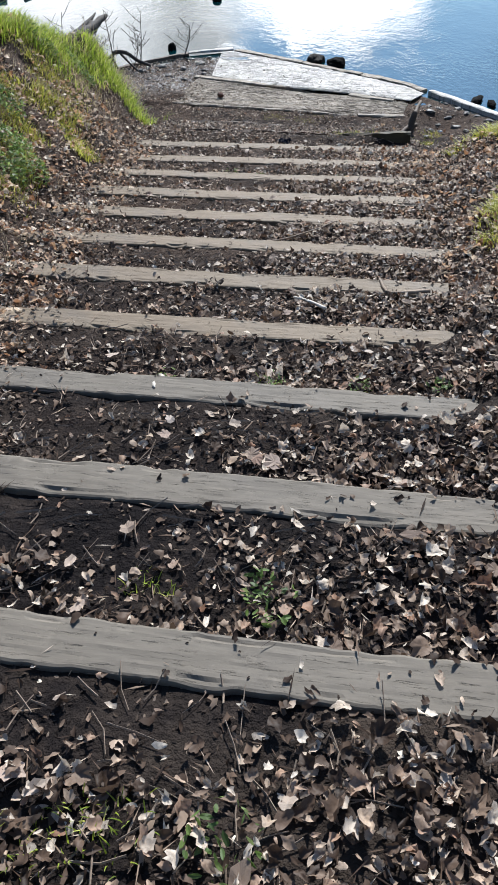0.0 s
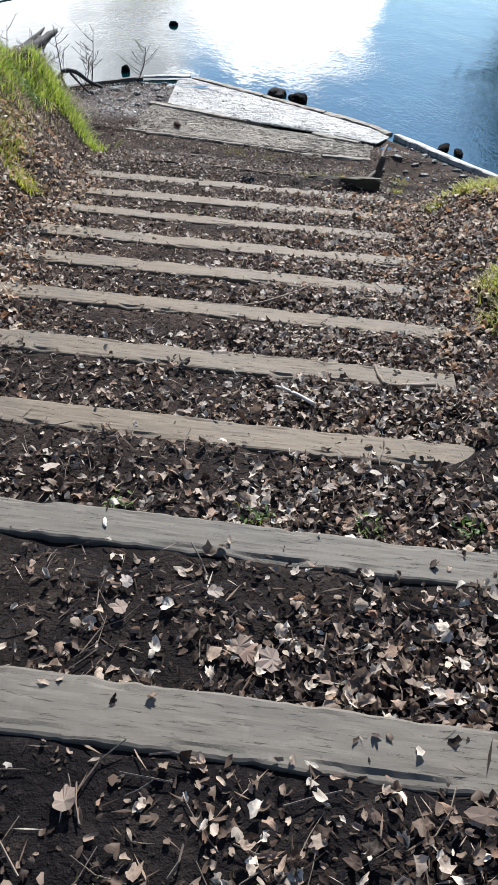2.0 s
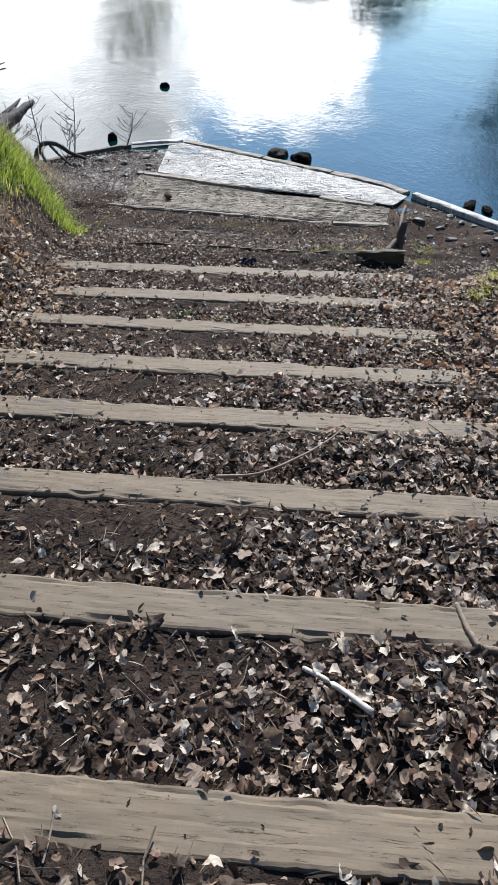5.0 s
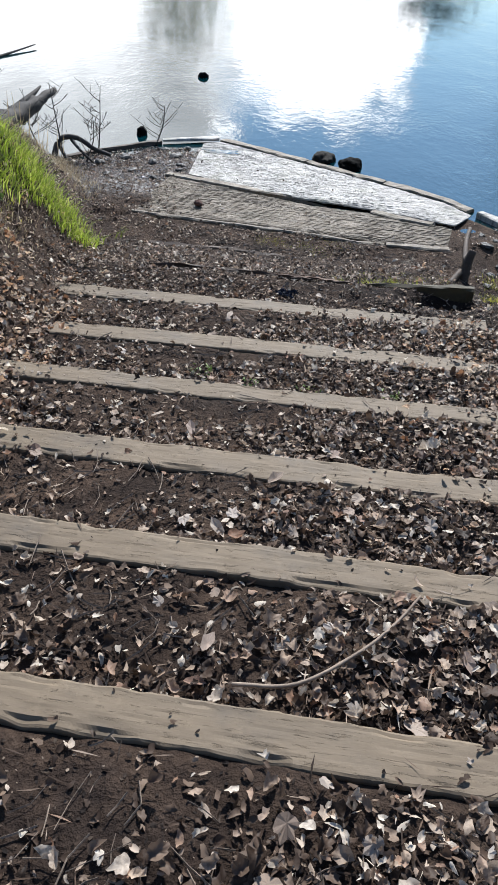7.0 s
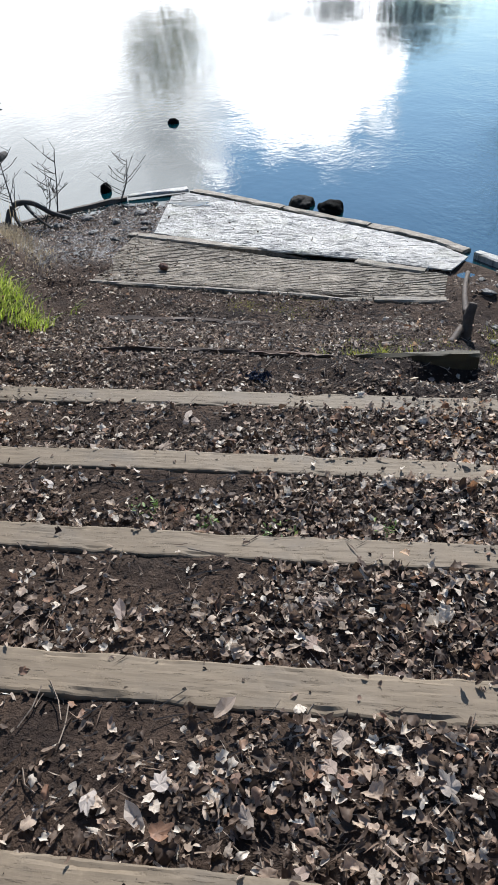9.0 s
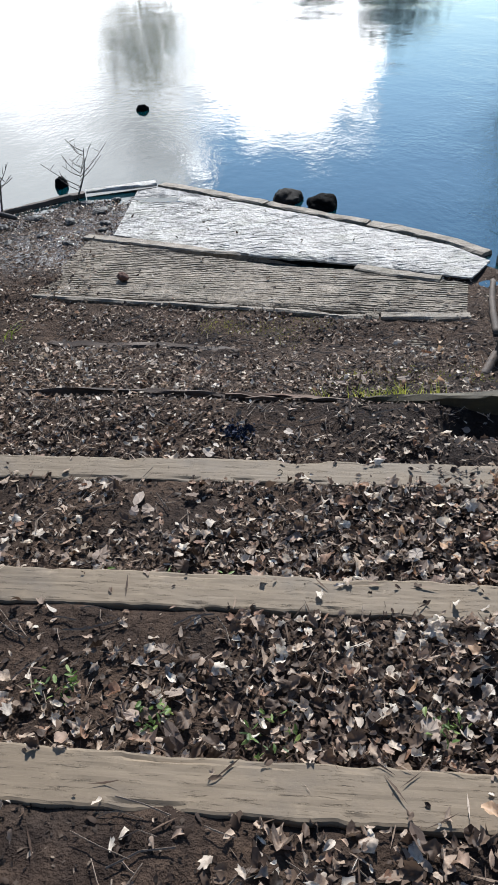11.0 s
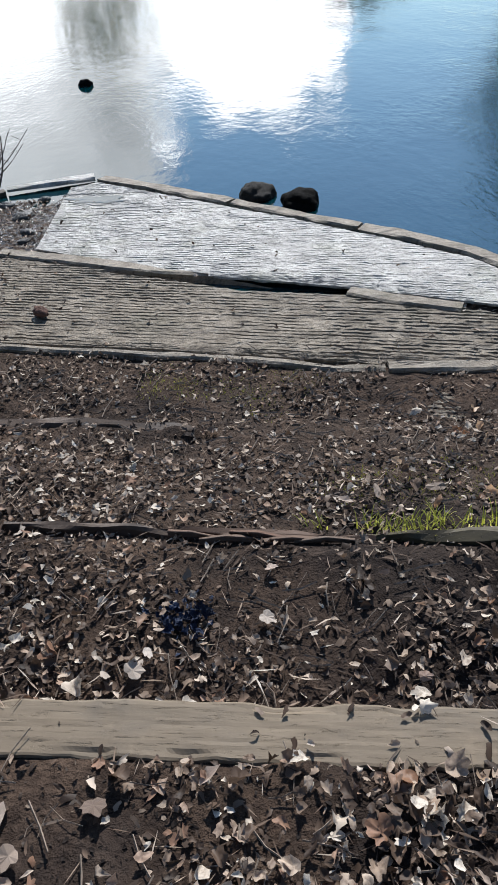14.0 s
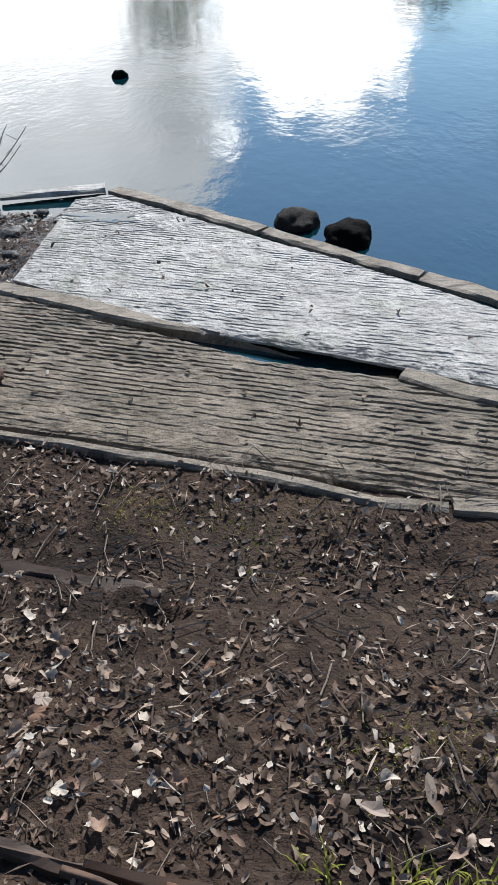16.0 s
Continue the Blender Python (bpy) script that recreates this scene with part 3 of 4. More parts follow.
strip("middle_lip", [(-0.74, 11.62, -1.404), (-0.56, 11.52, -1.402), (-0.21, 11.355, -1.400), (0.11, 11.18, -1.397), (0.36, 11.035, -1.398), (0.62, 10.93, -1.402)], 0.105, 0.032, LIP_CONCRETE, ramp, 73, "brown concrete edge over a dark gap", 0.007, 0.0, 0.025, False, [0.10, 0.11, 0.12, 0.11, 0.06, 0.02])
strip("middle_lip", [(1.40, 10.535, -1.398), (1.60, 10.40, -1.398), (1.95, 10.215, -1.40)], 0.10, 0.14, LIP_CONCRETE, ramp, 74, "smooth pale concrete edge", 0.006, 0.0, 0.025)
for line, across, seed in (([(-0.14, 13.07), (0.42, 12.63), (0.86, 12.235)], 0.125, 75), ([(0.885, 12.215), (1.30, 11.87), (1.52, 11.66), (1.69, 11.53)], 0.10, 76), ([(1.70, 11.515), (2.01, 11.25), (2.27, 10.96), (2.44, 10.68)], 0.115, 78)):
    strip("kerb", [(x, y, -1.422) for x, y in line], across, 0.22, LIP_CONCRETE, ramp, seed, "broken concrete kerb at the water's edge", 0.012, -0.004, 0.02)
strip("kerb", [(2.50, 10.56, -1.395), (2.80, 10.10, -1.395), (3.14, 9.56, -1.395), (3.55, 8.98, -1.40)], 0.10, 0.24, WET_GLARE_CONCRETE, ramp, 77, "pale straight concrete kerb", 0.008)
strip("board", [(-2.0, 12.22, -1.415), (-1.50, 12.58, -1.412), (-0.92, 12.92, -1.41)], 0.06, 0.05, ROTTEN, ramp, 79, "dark rotten edging board", 0.012, 0.0, 0.02)
strip("board", [(-0.90, 12.93, -1.402), (-0.55, 13.0, -1.40), (-0.20, 13.06, -1.40)], 0.12, 0.03, WET_GLARE_CONCRETE, ramp, 80, "pale flat edging board over a dark gap", 0.006, 0.0, 0.025, False, [0.05, 0.11, 0.14])


def puddle(x, y, rx, ry, turn, seed, z=-1.4185):
    """A thin film of water lying in a hollow of the slab, with a ragged rim."""
    bm = bmesh.new()
    mid = bm.verts.new((0, 0, 0.002))
    rim = []
    for k in range(28):
        a = 2 * math.pi * k / 28
        f = 1 + 0.8 * noise.noise(Vector((math.cos(a) * 2.6, math.sin(a) * 1.7, seed)))
        rim.append(bm.verts.new((rx * f * math.cos(a), ry * f * math.sin(a), 0)))
    for k in range(28):
        bm.faces.new((mid, rim[k], rim[(k + 1) % 28]))
    ob = part("puddle", bm, WATER)
    ob.matrix_basis = pose(x, y, z, 0, 0, turn)
    return tagged(ob, "shallow rain puddle lying on wet concrete", "puddle")


puddle(-0.14, 12.50, 0.22, 0.07, -14, 1.0)


# ---- logs, post, rocks, branches ----
def gz(x, y):
    return float(ground_z(x, y))


def tube(points, radii, sides=8, seed=0, rough=0.15):
    """A bmesh of a knotty round limb through points with those radii."""
    bm = bmesh.new()
    pts = [Vector(p) for p in points]
    rings = []
    for i, (p, r) in enumerate(zip(pts, radii)):
        t = (pts[min(i + 1, len(pts) - 1)] - pts[max(i - 1, 0)]).normalized()
        a = t.orthogonal().normalized()
        b = t.cross(a)
        rings.append([bm.verts.new(p + (a * math.cos(q) + b * math.sin(q)) * r * (1 + rough * noise.noise(Vector((i * 0.7 + seed, k * 1.3, seed * 2.1)))))
                      for k in range(sides) for q in (2 * math.pi * k / sides,)])
    for u, w in zip(rings, rings[1:]):
        for k in range(sides):
            bm.faces.new((u[k], u[(k + 1) % sides], w[(k + 1) % sides], w[k]))
    bm.faces.new(rings[0])
    bm.faces.new(rings[-1][::-1])
    return bm


def smooth_line(points, k=8):
    """Points along a rounded line through a few corners."""
    pts = [Vector(p) for p in points]
    ext = [pts[0] * 2 - pts[1]] + pts + [pts[-1] * 2 - pts[-2]]
    out = []
    for i in range(1, len(ext) - 2):
        p0, p1, p2, p3 = ext[i - 1:i + 3]
        for j in range(k):
            t = j / k
            out.append(0.5 * (2 * p1 + (p2 - p0) * t + (2 * p0 - 5 * p1 + 4 * p2 - p3) * t * t + (3 * p1 - p0 - 3 * p2 + p3) * t ** 3))
    out.append(pts[-1])
    return out


def limb(name, points, r0, r1, material, parent=None, label="", sides=8, seed=0, k=8, rough=0.15):
    line = smooth_line(points, k)
    n = len(line)
    return part(name, tube(line, [r0 + (r1 - r0) * i / (n - 1) for i in range(n)], sides, seed, rough), material, parent, label)


def boulder(name, at, size, material, label, category, seed, cut=0.0):
    bm = bmesh.new()
    bmesh.ops.create_icosphere(bm, subdivisions=4, radius=1.0)
    for v in bm.verts:
        d = v.co.normalized()
        f = 1 + 0.22 * noise.noise(d * 1.6 + Vector((seed, 0, 0))) + 0.10 * noise.noise(d * 4 + Vector((0, seed, 0))) + 0.04 * noise.noise(d * 11 + Vector((0, 0, seed)))
        v.co = Vector((d.x * size[0], d.y * size[1], d.z * size[2])) * f
    ob = part(name, bm, material)
    ob.matrix_basis = pose(*at, 0, 0, seed * 37)
    return tagged(ob, label, category)


log = tagged(new("rotten_log"), "split rotten log step half sunk in leaf mould", "log")
strip("thin_end", [(-0.75, 8.75, -1.185), (-0.4, 8.69, -1.166), (-0.15, 8.65, -1.176), (0.1, 8.59, -1.164), (0.46, 8.51, -1.178)], 0.034, 0.09, ROTTEN, log, 3, "", 0.014, -0.010, 0.02)
strip("split_middle", [(0.40, 8.525, -1.172), (0.62, 8.475, -1.166), (0.85, 8.43, -1.172), (1.02, 8.395, -1.182)], 0.022, 0.09, SPLINTER, log, 5, "orange split heartwood", 0.018, -0.012, 0.015)
for i in range(5):
    f, g = i / 4, random.Random(i).uniform(-0.025, 0.025)
    strip("splinter", [(0.36 + 0.40 * f, 8.50 - 0.08 * f + g, -1.168), (0.44 + 0.42 * f, 8.485 - 0.08 * f + g * 0.5, -1.160), (0.53 + 0.42 * f, 8.465 - 0.08 * f, -1.172)], 0.007, 0.02, SPLINTER, log, 15 + i, "orange splinter of heartwood", 0.006, -0.008, 0.015, True)
strip("thick_end", [(0.96, 8.42, -1.20), (1.12, 8.39, -1.165), (1.3, 8.35, -1.148), (1.6, 8.285, -1.128), (1.80, 8.24, -1.12)], 0.05, 0.16, MOSSY_WOOD, log, 8, "mossy dark thick end", 0.018, -0.012, 0.02, False, [0.015, 0.03, 0.045, 0.06, 0.06])
low = tagged(new("sunken_log"), "dark rotten log edge sunk in trodden soil", "log")
strip("near_half", [(-0.75, 9.66, -1.395), (-0.15, 9.51, -1.372), (0.14, 9.46, -1.375), (0.36, 9.405, -1.382), (0.47, 9.375, -1.392)], 0.055, 0.10, ROTTEN, low, 11, "", 0.022, -0.012, 0.02)
strip("far_half", [(0.60, 9.265, -1.40), (0.78, 9.24, -1.385), (1.09, 9.19, -1.385), (1.40, 9.08, -1.40)], 0.04, 0.10, ROTTEN, low, 13, "", 0.016, -0.006, 0.02)
stub = tagged(new("wooden_post"), "dark rotten leaning stake beside the concrete ramp", "post")
limb("stake", [(1.92, 8.93, -1.50), (1.95, 8.98, -1.33), (1.99, 9.03, -1.17)], 0.05, 0.035, ROTTEN, stub, "", 8, 17, 8, 0.35)
limb("brace", [(1.78, 8.78, -1.36), (1.90, 8.95, -1.33), (2.06, 9.20, -1.38)], 0.03, 0.022, ROTTEN, stub, "", 7, 19, 8, 0.35)
limb("side_rail", [(2.04, 9.30, -1.385), (2.16, 9.75, -1.385), (2.28, 10.08, -1.39)], 0.025, 0.02, ROTTEN, stub, "", 7, 21, 8, 0.3)

boulder("boulder", (1.37, 12.09, -1.44), (0.165, 0.14, 0.098), ROCK, "black wet rounded boulder in the water", "boulder", 2.0)
boulder("boulder", (1.085, 12.37, -1.455), (0.15, 0.14, 0.09), BROWN_ROCK, "brown mossy boulder beside a black one", "boulder", 3.3)
boulder("rock", (-0.545, 16.83, -1.44), (0.085, 0.07, 0.06), ROCK, "small dark rock standing out of the lake", "rock", 4.7)
boulder("rock", (-1.20, 13.30, -1.45), (0.075, 0.06, 0.095), ROCK, "dark pointed rock near the edging board", "rock", 5.9)
boulder("rock", (3.04, 10.19, -1.43), (0.18, 0.06, 0.036), ROCK, "dark broken stone block at the shore", "rock", 6.4)
boulder("rock", (3.20, 10.05, -1.44), (0.12, 0.05, 0.038), ROCK, "dark stone leaning on the shore kerb", "rock", 7.2)
for i, (x, y, w) in enumerate(((-0.70, 12.35, 0.13), (-0.95, 12.10, 0.10), (-0.62, 12.02, 0.08), (-1.30, 12.25, 0.12), (-1.15, 11.80, 0.09), (-1.55, 12.05, 0.11), (-0.86, 12.62, 0.09), (-0.58, 12.70, 0.07),
                               (-1.42, 11.65, 0.08), (-0.90, 11.55, 0.07), (-0.62, 11.85, 0.06), (2.75, 9.55, 0.07), (2.45, 9.75, 0.06), (2.95, 9.25, 0.08), (2.35, 9.3, 0.05), (2.62, 9.0, 0.06), (2.3, 9.6, 0.09), (2.5, 9.45, 0.07), (2.7, 9.8, 0.08), (2.22, 9.1, 0.07), (2.55, 9.2, 0.09), (2.85, 9.45, 0.06), (2.38, 10.0, 0.06), (2.6, 10.05, 0.05), (2.95, 9.0, 0.07), (2.75, 8.8, 0.06), (2.12, 8.85, 0.06))):
    boulder("stone", (x, y, max(gz(x, y), -1.45) + 0.004), (w * 0.75, w * 0.5, w * 0.30), STONE, "wet grey flat stone in shore mud", "stone", 11.0 + i * 1.37)
boulder("brick", (-0.345, 10.61, -1.385), (0.055, 0.035, 0.03), BRICK, "broken red brick piece on the concrete", "brick", 8.5)


peeled = limb("peeled_stick", [(0.242, 3.35, -0.238), (0.31, 3.285, -0.222), (0.392, 3.195, -0.216)], 0.006, 0.009, PALE_WOOD, None, "", 8, 23, 6, 0.12)
tagged(peeled, "pale peeled stick lying on brown leaves", "stick")
hoop = limb("bent_twig", [(0.04, 4.42, -0.455), (0.21, 4.415, -0.445), (0.39, 4.52, -0.45), (0.51, 4.63, -0.465), (0.61, 4.75, -0.485)], 0.006, 0.004, TWIG, None, "", 6, 25)
tagged(hoop, "long thin bent twig lying on leaves", "twig")
forked = tagged(new("forked_branch"), "forked dead branch lying on leaves", "branch")
limb("stem", [(0.72, 3.56, -0.265), (0.725, 3.44, -0.255), (0.76, 3.38, -0.25), (0.95, 3.36, -0.23)], 0.008, 0.012, DRY_BRANCH, forked, "", 7, 27, 8, 0.3)
limb("fork", [(0.745, 3.40, -0.272), (0.70, 3.30, -0.27), (0.69, 3.22, -0.28)], 0.007, 0.004, DRY_BRANCH, forked, "", 6, 29, 8, 0.3)

drift = tagged(new("driftwood"), "dark looped driftwood branch at the shore", "driftwood")
limb("loop", [(-2.05, 11.75, -1.45), (-1.98, 11.95, -1.18), (-1.80, 12.05, -1.17), (-1.62, 12.1, -1.30), (-1.45, 12.2, -1.40)], 0.035, 0.022, DARK_BARK, drift, "", 8, 31)
limb("spur", [(-1.98, 11.92, -1.2), (-1.88, 11.8, -1.33), (-1.75, 11.7, -1.44)], 0.022, 0.014, DARK_BARK, drift, "", 7, 33)
limb("root", [(-1.85, 12.02, -1.18), (-1.72, 11.85, -1.26), (-1.60, 11.9, -1.40)], 0.02, 0.012, DARK_BARK, drift, "", 7, 35)
trunk = tagged(new("fallen_trunk"), "grey dead trunk jutting from the bank over water", "fallen trunk")
limb("bole", [(-3.0, 10.2, -1.04), (-2.55, 11.2, -0.92), (-2.3, 11.9, -0.86), (-2.08, 12.5, -0.77)], 0.19, 0.035, DARK_BARK, trunk, "", 12, 37, 9, 0.55)
limb("snag", [(-2.42, 11.7, -0.84), (-2.26, 12.15, -0.75), (-2.2, 12.35, -0.70)], 0.05, 0.012, DARK_BARK, trunk, "", 7, 39)
floating = limb("floating_log", [(-5.9, 17.55, -1.44), (-5.3, 17.64, -1.43), (-4.98, 17.66, -1.43)], 0.09, 0.08, DARK_BARK, None, "", 9, 41)
tagged(floating, "short dark log floating in the lake", "log")
afloat = limb("floating_branch", [(-4.55, 17.5, -1.45), (-4.25, 18.2, -1.44), (-3.85, 19.1, -1.40)], 0.035, 0.012, DARK_BARK, None, "", 7, 43)
tagged(afloat, "thin dark branch floating in the lake", "branch")


def sapling(at, tall, lean, seed, label):
    """A small bare shrub: a stem with forking side twigs."""
    rnd = random.Random(seed)
    ob = tagged(new("bare_shrub"), label, "shrub")
    top = Vector(at) + Vector((lean[0], lean[1], tall))
    mid = Vector(at).lerp(top, 0.5) + Vector((0.04 * rnd.uniform(-1, 1), 0, 0))
    limb("stem", [at, mid, top], 0.010, 0.004, DARK_BARK, ob, "", 5, seed, 5)
    for i in range(12):
        f = rnd.uniform(0.15, 0.95)
        p = Vector(at).lerp(top, f)
        a = rnd.uniform(0, 6.28)
        q = p + Vector((math.cos(a), math.sin(a) * 0.6, rnd.uniform(0.4, 1.1))) * rnd.uniform(0.14, 0.36) * (1.1 - f * 0.5)
        limb("twig", [p, p.lerp(q, 0.5) + Vector((0, 0, -0.015)), q], 0.005, 0.0025, DARK_BARK, ob, "", 4, seed + i, 3)
        for u in (0.45, 0.75):
            w = p.lerp(q, u)
            e = w + Vector((rnd.uniform(-1, 1), rnd.uniform(-0.6, 0.6), rnd.uniform(0.3, 1.0))) * rnd.uniform(0.05, 0.12)
            limb("twig", [w, w.lerp(e, 0.5), e], 0.003, 0.0016, DARK_BARK, ob, "", 4, seed + i, 2)
    return ob


for i, (x, y, tall, lx) in enumerate(((-1.93, 11.9, 0.78, -0.10), (-2.12, 11.75, 0.5, -0.2), (-1.72, 12.1, 0.42, 0.10), (-1.62, 12.35, 0.66, 0.06), (-0.98, 12.85, 0.44, 0.12), (-2.5, 11.3, 0.7, 0.0))):
    sapling((x, y, max(gz(x, y), -1.46)), tall, (lx, 0.15), 50 + i, "small bare dark shrub on the muddy shore")


chip = boulder("wood_chip", (-0.372, 2.33, -0.006), (0.006, 0.02, 0.004), PALE_WOOD, "small pale chip lying on a timber step", "wood chip", 10.3)
chip.matrix_basis = pose(-0.372, 2.33, -0.006, 0, 0, 8)


# ---- loose cover: leaves, twigs, grass ----
def fast_mesh(name, co, tri, material, smooth=False):
    me = bpy.data.meshes.new(name)
    me.vertices.add(len(co))
    me.vertices.foreach_set("co", np.ascontiguousarray(co, np.float32).ravel())
    me.loops.add(3 * len(tri))
    me.loops.foreach_set("vertex_index", np.ascontiguousarray(tri, np.int32).ravel())
    me.polygons.add(len(tri))
    me.polygons.foreach_set("loop_start", np.arange(0, 3 * len(tri), 3, dtype=np.int32))
    me.polygons.foreach_set("loop_total", np.full(len(tri), 3, np.int32))
    me.polygons.foreach_set("use_smooth", np.full(len(tri), smooth))
    me.materials.append(material)
    me.update(calc_edges=True)
    me.validate()
    return new(name, me)


def plank_top(x, y):
    """Height of the timber under a point, or a great depth beside it."""
    v = y + SKEW * x
    top = np.full(np.shape(x), -9.0)
    for (v0, z0), xl, xr in zip(STEPS, LEFT_END, RIGHT_END):
        top = np.where((v > v0) & (v < v0 + WIDE) & (x > xl) & (x < xr), z0, top)
    return top


def inside(x, y, outline):
    """Whether points lie in a convex outline given anticlockwise."""
    ok = np.ones(np.shape(x), bool)
    for (x0, y0), (x1, y1) in zip(outline, outline[1:] + outline[:1]):
        ok &= (x1 - x0) * (y - y0) - (y1 - y0) * (x - x0) > -0.02
    return ok


def slab_top(x, y):
    x, y = np.asarray(x, float), np.asarray(y, float)
    return np.where(inside(x, y, UPPER) | inside(x, y, LOWER), -1.412, -9.0)


def rest_z(x, y):
    return np.maximum(np.maximum(ground_z(x, y), plank_top(x, y)), slab_top(x, y))


def lobed(angles, radii, rings=(1.0,)):
    """An outline as a fan of triangles round its middle, or as several rings."""
    co, n = [(0.0, 0.0, 0.0)], len(angles)
    for f in rings:
        co += [(f * r * math.sin(radians(a)), f * r * math.cos(radians(a)), 0.0) for a, r in zip(angles, radii)]
    tri = [(0, i + 1, (i + 1) % n + 1) for i in range(n)]
    for k in range(1, len(rings)):
        p, q = (k - 1) * n + 1, k * n + 1
        for i in range(n):
            j = (i + 1) % n
            tri += [(p + i, q + i, q + j), (p + i, q + j, p + j)]
    return np.array(co), np.array(tri)


LOBES = (0, 12, 28, 42, 58, 76, 94, 112, 140, 165, 195, 222, 250, 266, 284, 302, 318, 332, 348)
REACH = (1.0, 0.88, 0.70, 0.84, 0.90, 0.70, 0.78, 0.72, 0.58, 0.48, 0.46, 0.60, 0.74, 0.80, 0.68, 0.88, 0.86, 0.70, 0.90)
MAPLE = lobed(LOBES, REACH)
CREASED = lobed(LOBES, REACH, (0.5, 1.0))
TORN = lobed((0, 25, 50, 80, 110, 145, 180, 215, 250, 285, 310, 335), (1.0, 0.86, 0.9, 0.68, 0.8, 0.62, 0.72, 0.5, 0.66, 0.8, 0.7, 0.92), (0.55, 1.0))
OVAL = lobed((0, 30, 65, 115, 155, 180, 205, 245, 295, 330), (1.05, 0.75, 0.55, 0.52, 0.72, 0.95, 0.72, 0.52, 0.55, 0.75))
SHRED = lobed((0, 40, 85, 140, 185, 230, 275, 320), (1.0, 0.75, 0.6, 0.85, 0.95, 0.7, 0.6, 0.85))
CRUMB = lobed((0, 75, 150, 215, 290), (1.0, 0.7, 0.9, 0.75, 0.6))
SLIVER = lobed((0, 95, 180, 265), (1.0, 0.085, 1.0, 0.085))
HALF = lobed((0, 15, 30, 45, 60, 78, 95, 120, 150, 180, 215, 320), (1.0, 0.8, 0.62, 0.86, 0.88, 0.6, 0.78, 0.6, 0.5, 0.45, 0.35, 0.4))


def place_leaves(shape, x, y, z, size, rng, curl=1.0, tilt=0.5, ragged=0.07):
    """All leaves of one shape at once: curled, turned and tilted at random."""
    co, tri = shape
    n, m = len(x), len(co)
    p = np.repeat(co[None], n, 0)
    jit = 1 + ragged * rng.standard_normal((n, m))
    narrow = rng.uniform(0.42, 1.0, (n, 1))
    p[:, :, 0] *= jit * narrow
    p[:, :, 1] *= jit
    c1, c2 = rng.uniform(-0.4, 1.4, (n, 1)) * curl / narrow, rng.uniform(-0.5, 0.5, (n, 1)) * curl
    crease = rng.uniform(-0.15, 0.4, (n, 1)) * curl * np.abs(p[:, :, 0])
    crumple = 0.13 * curl * np.sin(rng.uniform(0, 6.28, (n, 1)) + 4.0 * p[:, :, 0] + rng.uniform(-4, 4, (n, 1)) * p[:, :, 1])
    p[:, :, 2] = c1 * p[:, :, 0] ** 2 + c2 * p[:, :, 1] ** 2 + crease + crumple + 0.05 * curl * rng.standard_normal((n, m))
    p *= size[:, None, None]
    a, b, c = rng.uniform(0, 2 * np.pi, n), rng.normal(0, tilt, n), rng.normal(0, tilt, n)
    for ang, (i, j) in ((b, (1, 2)), (c, (0, 2)), (a, (0, 1))):
        u, w = p[:, :, i].copy(), p[:, :, j].copy()
        cs, sn = np.cos(ang)[:, None], np.sin(ang)[:, None]
        p[:, :, i], p[:, :, j] = u * cs - w * sn, u * sn + w * cs
    p[:, :, 2] -= np.minimum(p[:, :, 2].min(1), 0)[:, None] * 0.55
    p += np.stack([x, y, z], 1)[:, None, :]
    return p.reshape(-1, 3), (tri[None] + (np.arange(n) * m)[:, None, None]).reshape(-1, 3)


def joined(chunks):
    co, tri, k = [], [], 0
    for c, t in chunks:
        co.append(c)
        tri.append(t + k)
        k += len(c)
    return np.concatenate(co), np.concatenate(tri)


STEP_V = np.array([s[0] for s in STEPS])


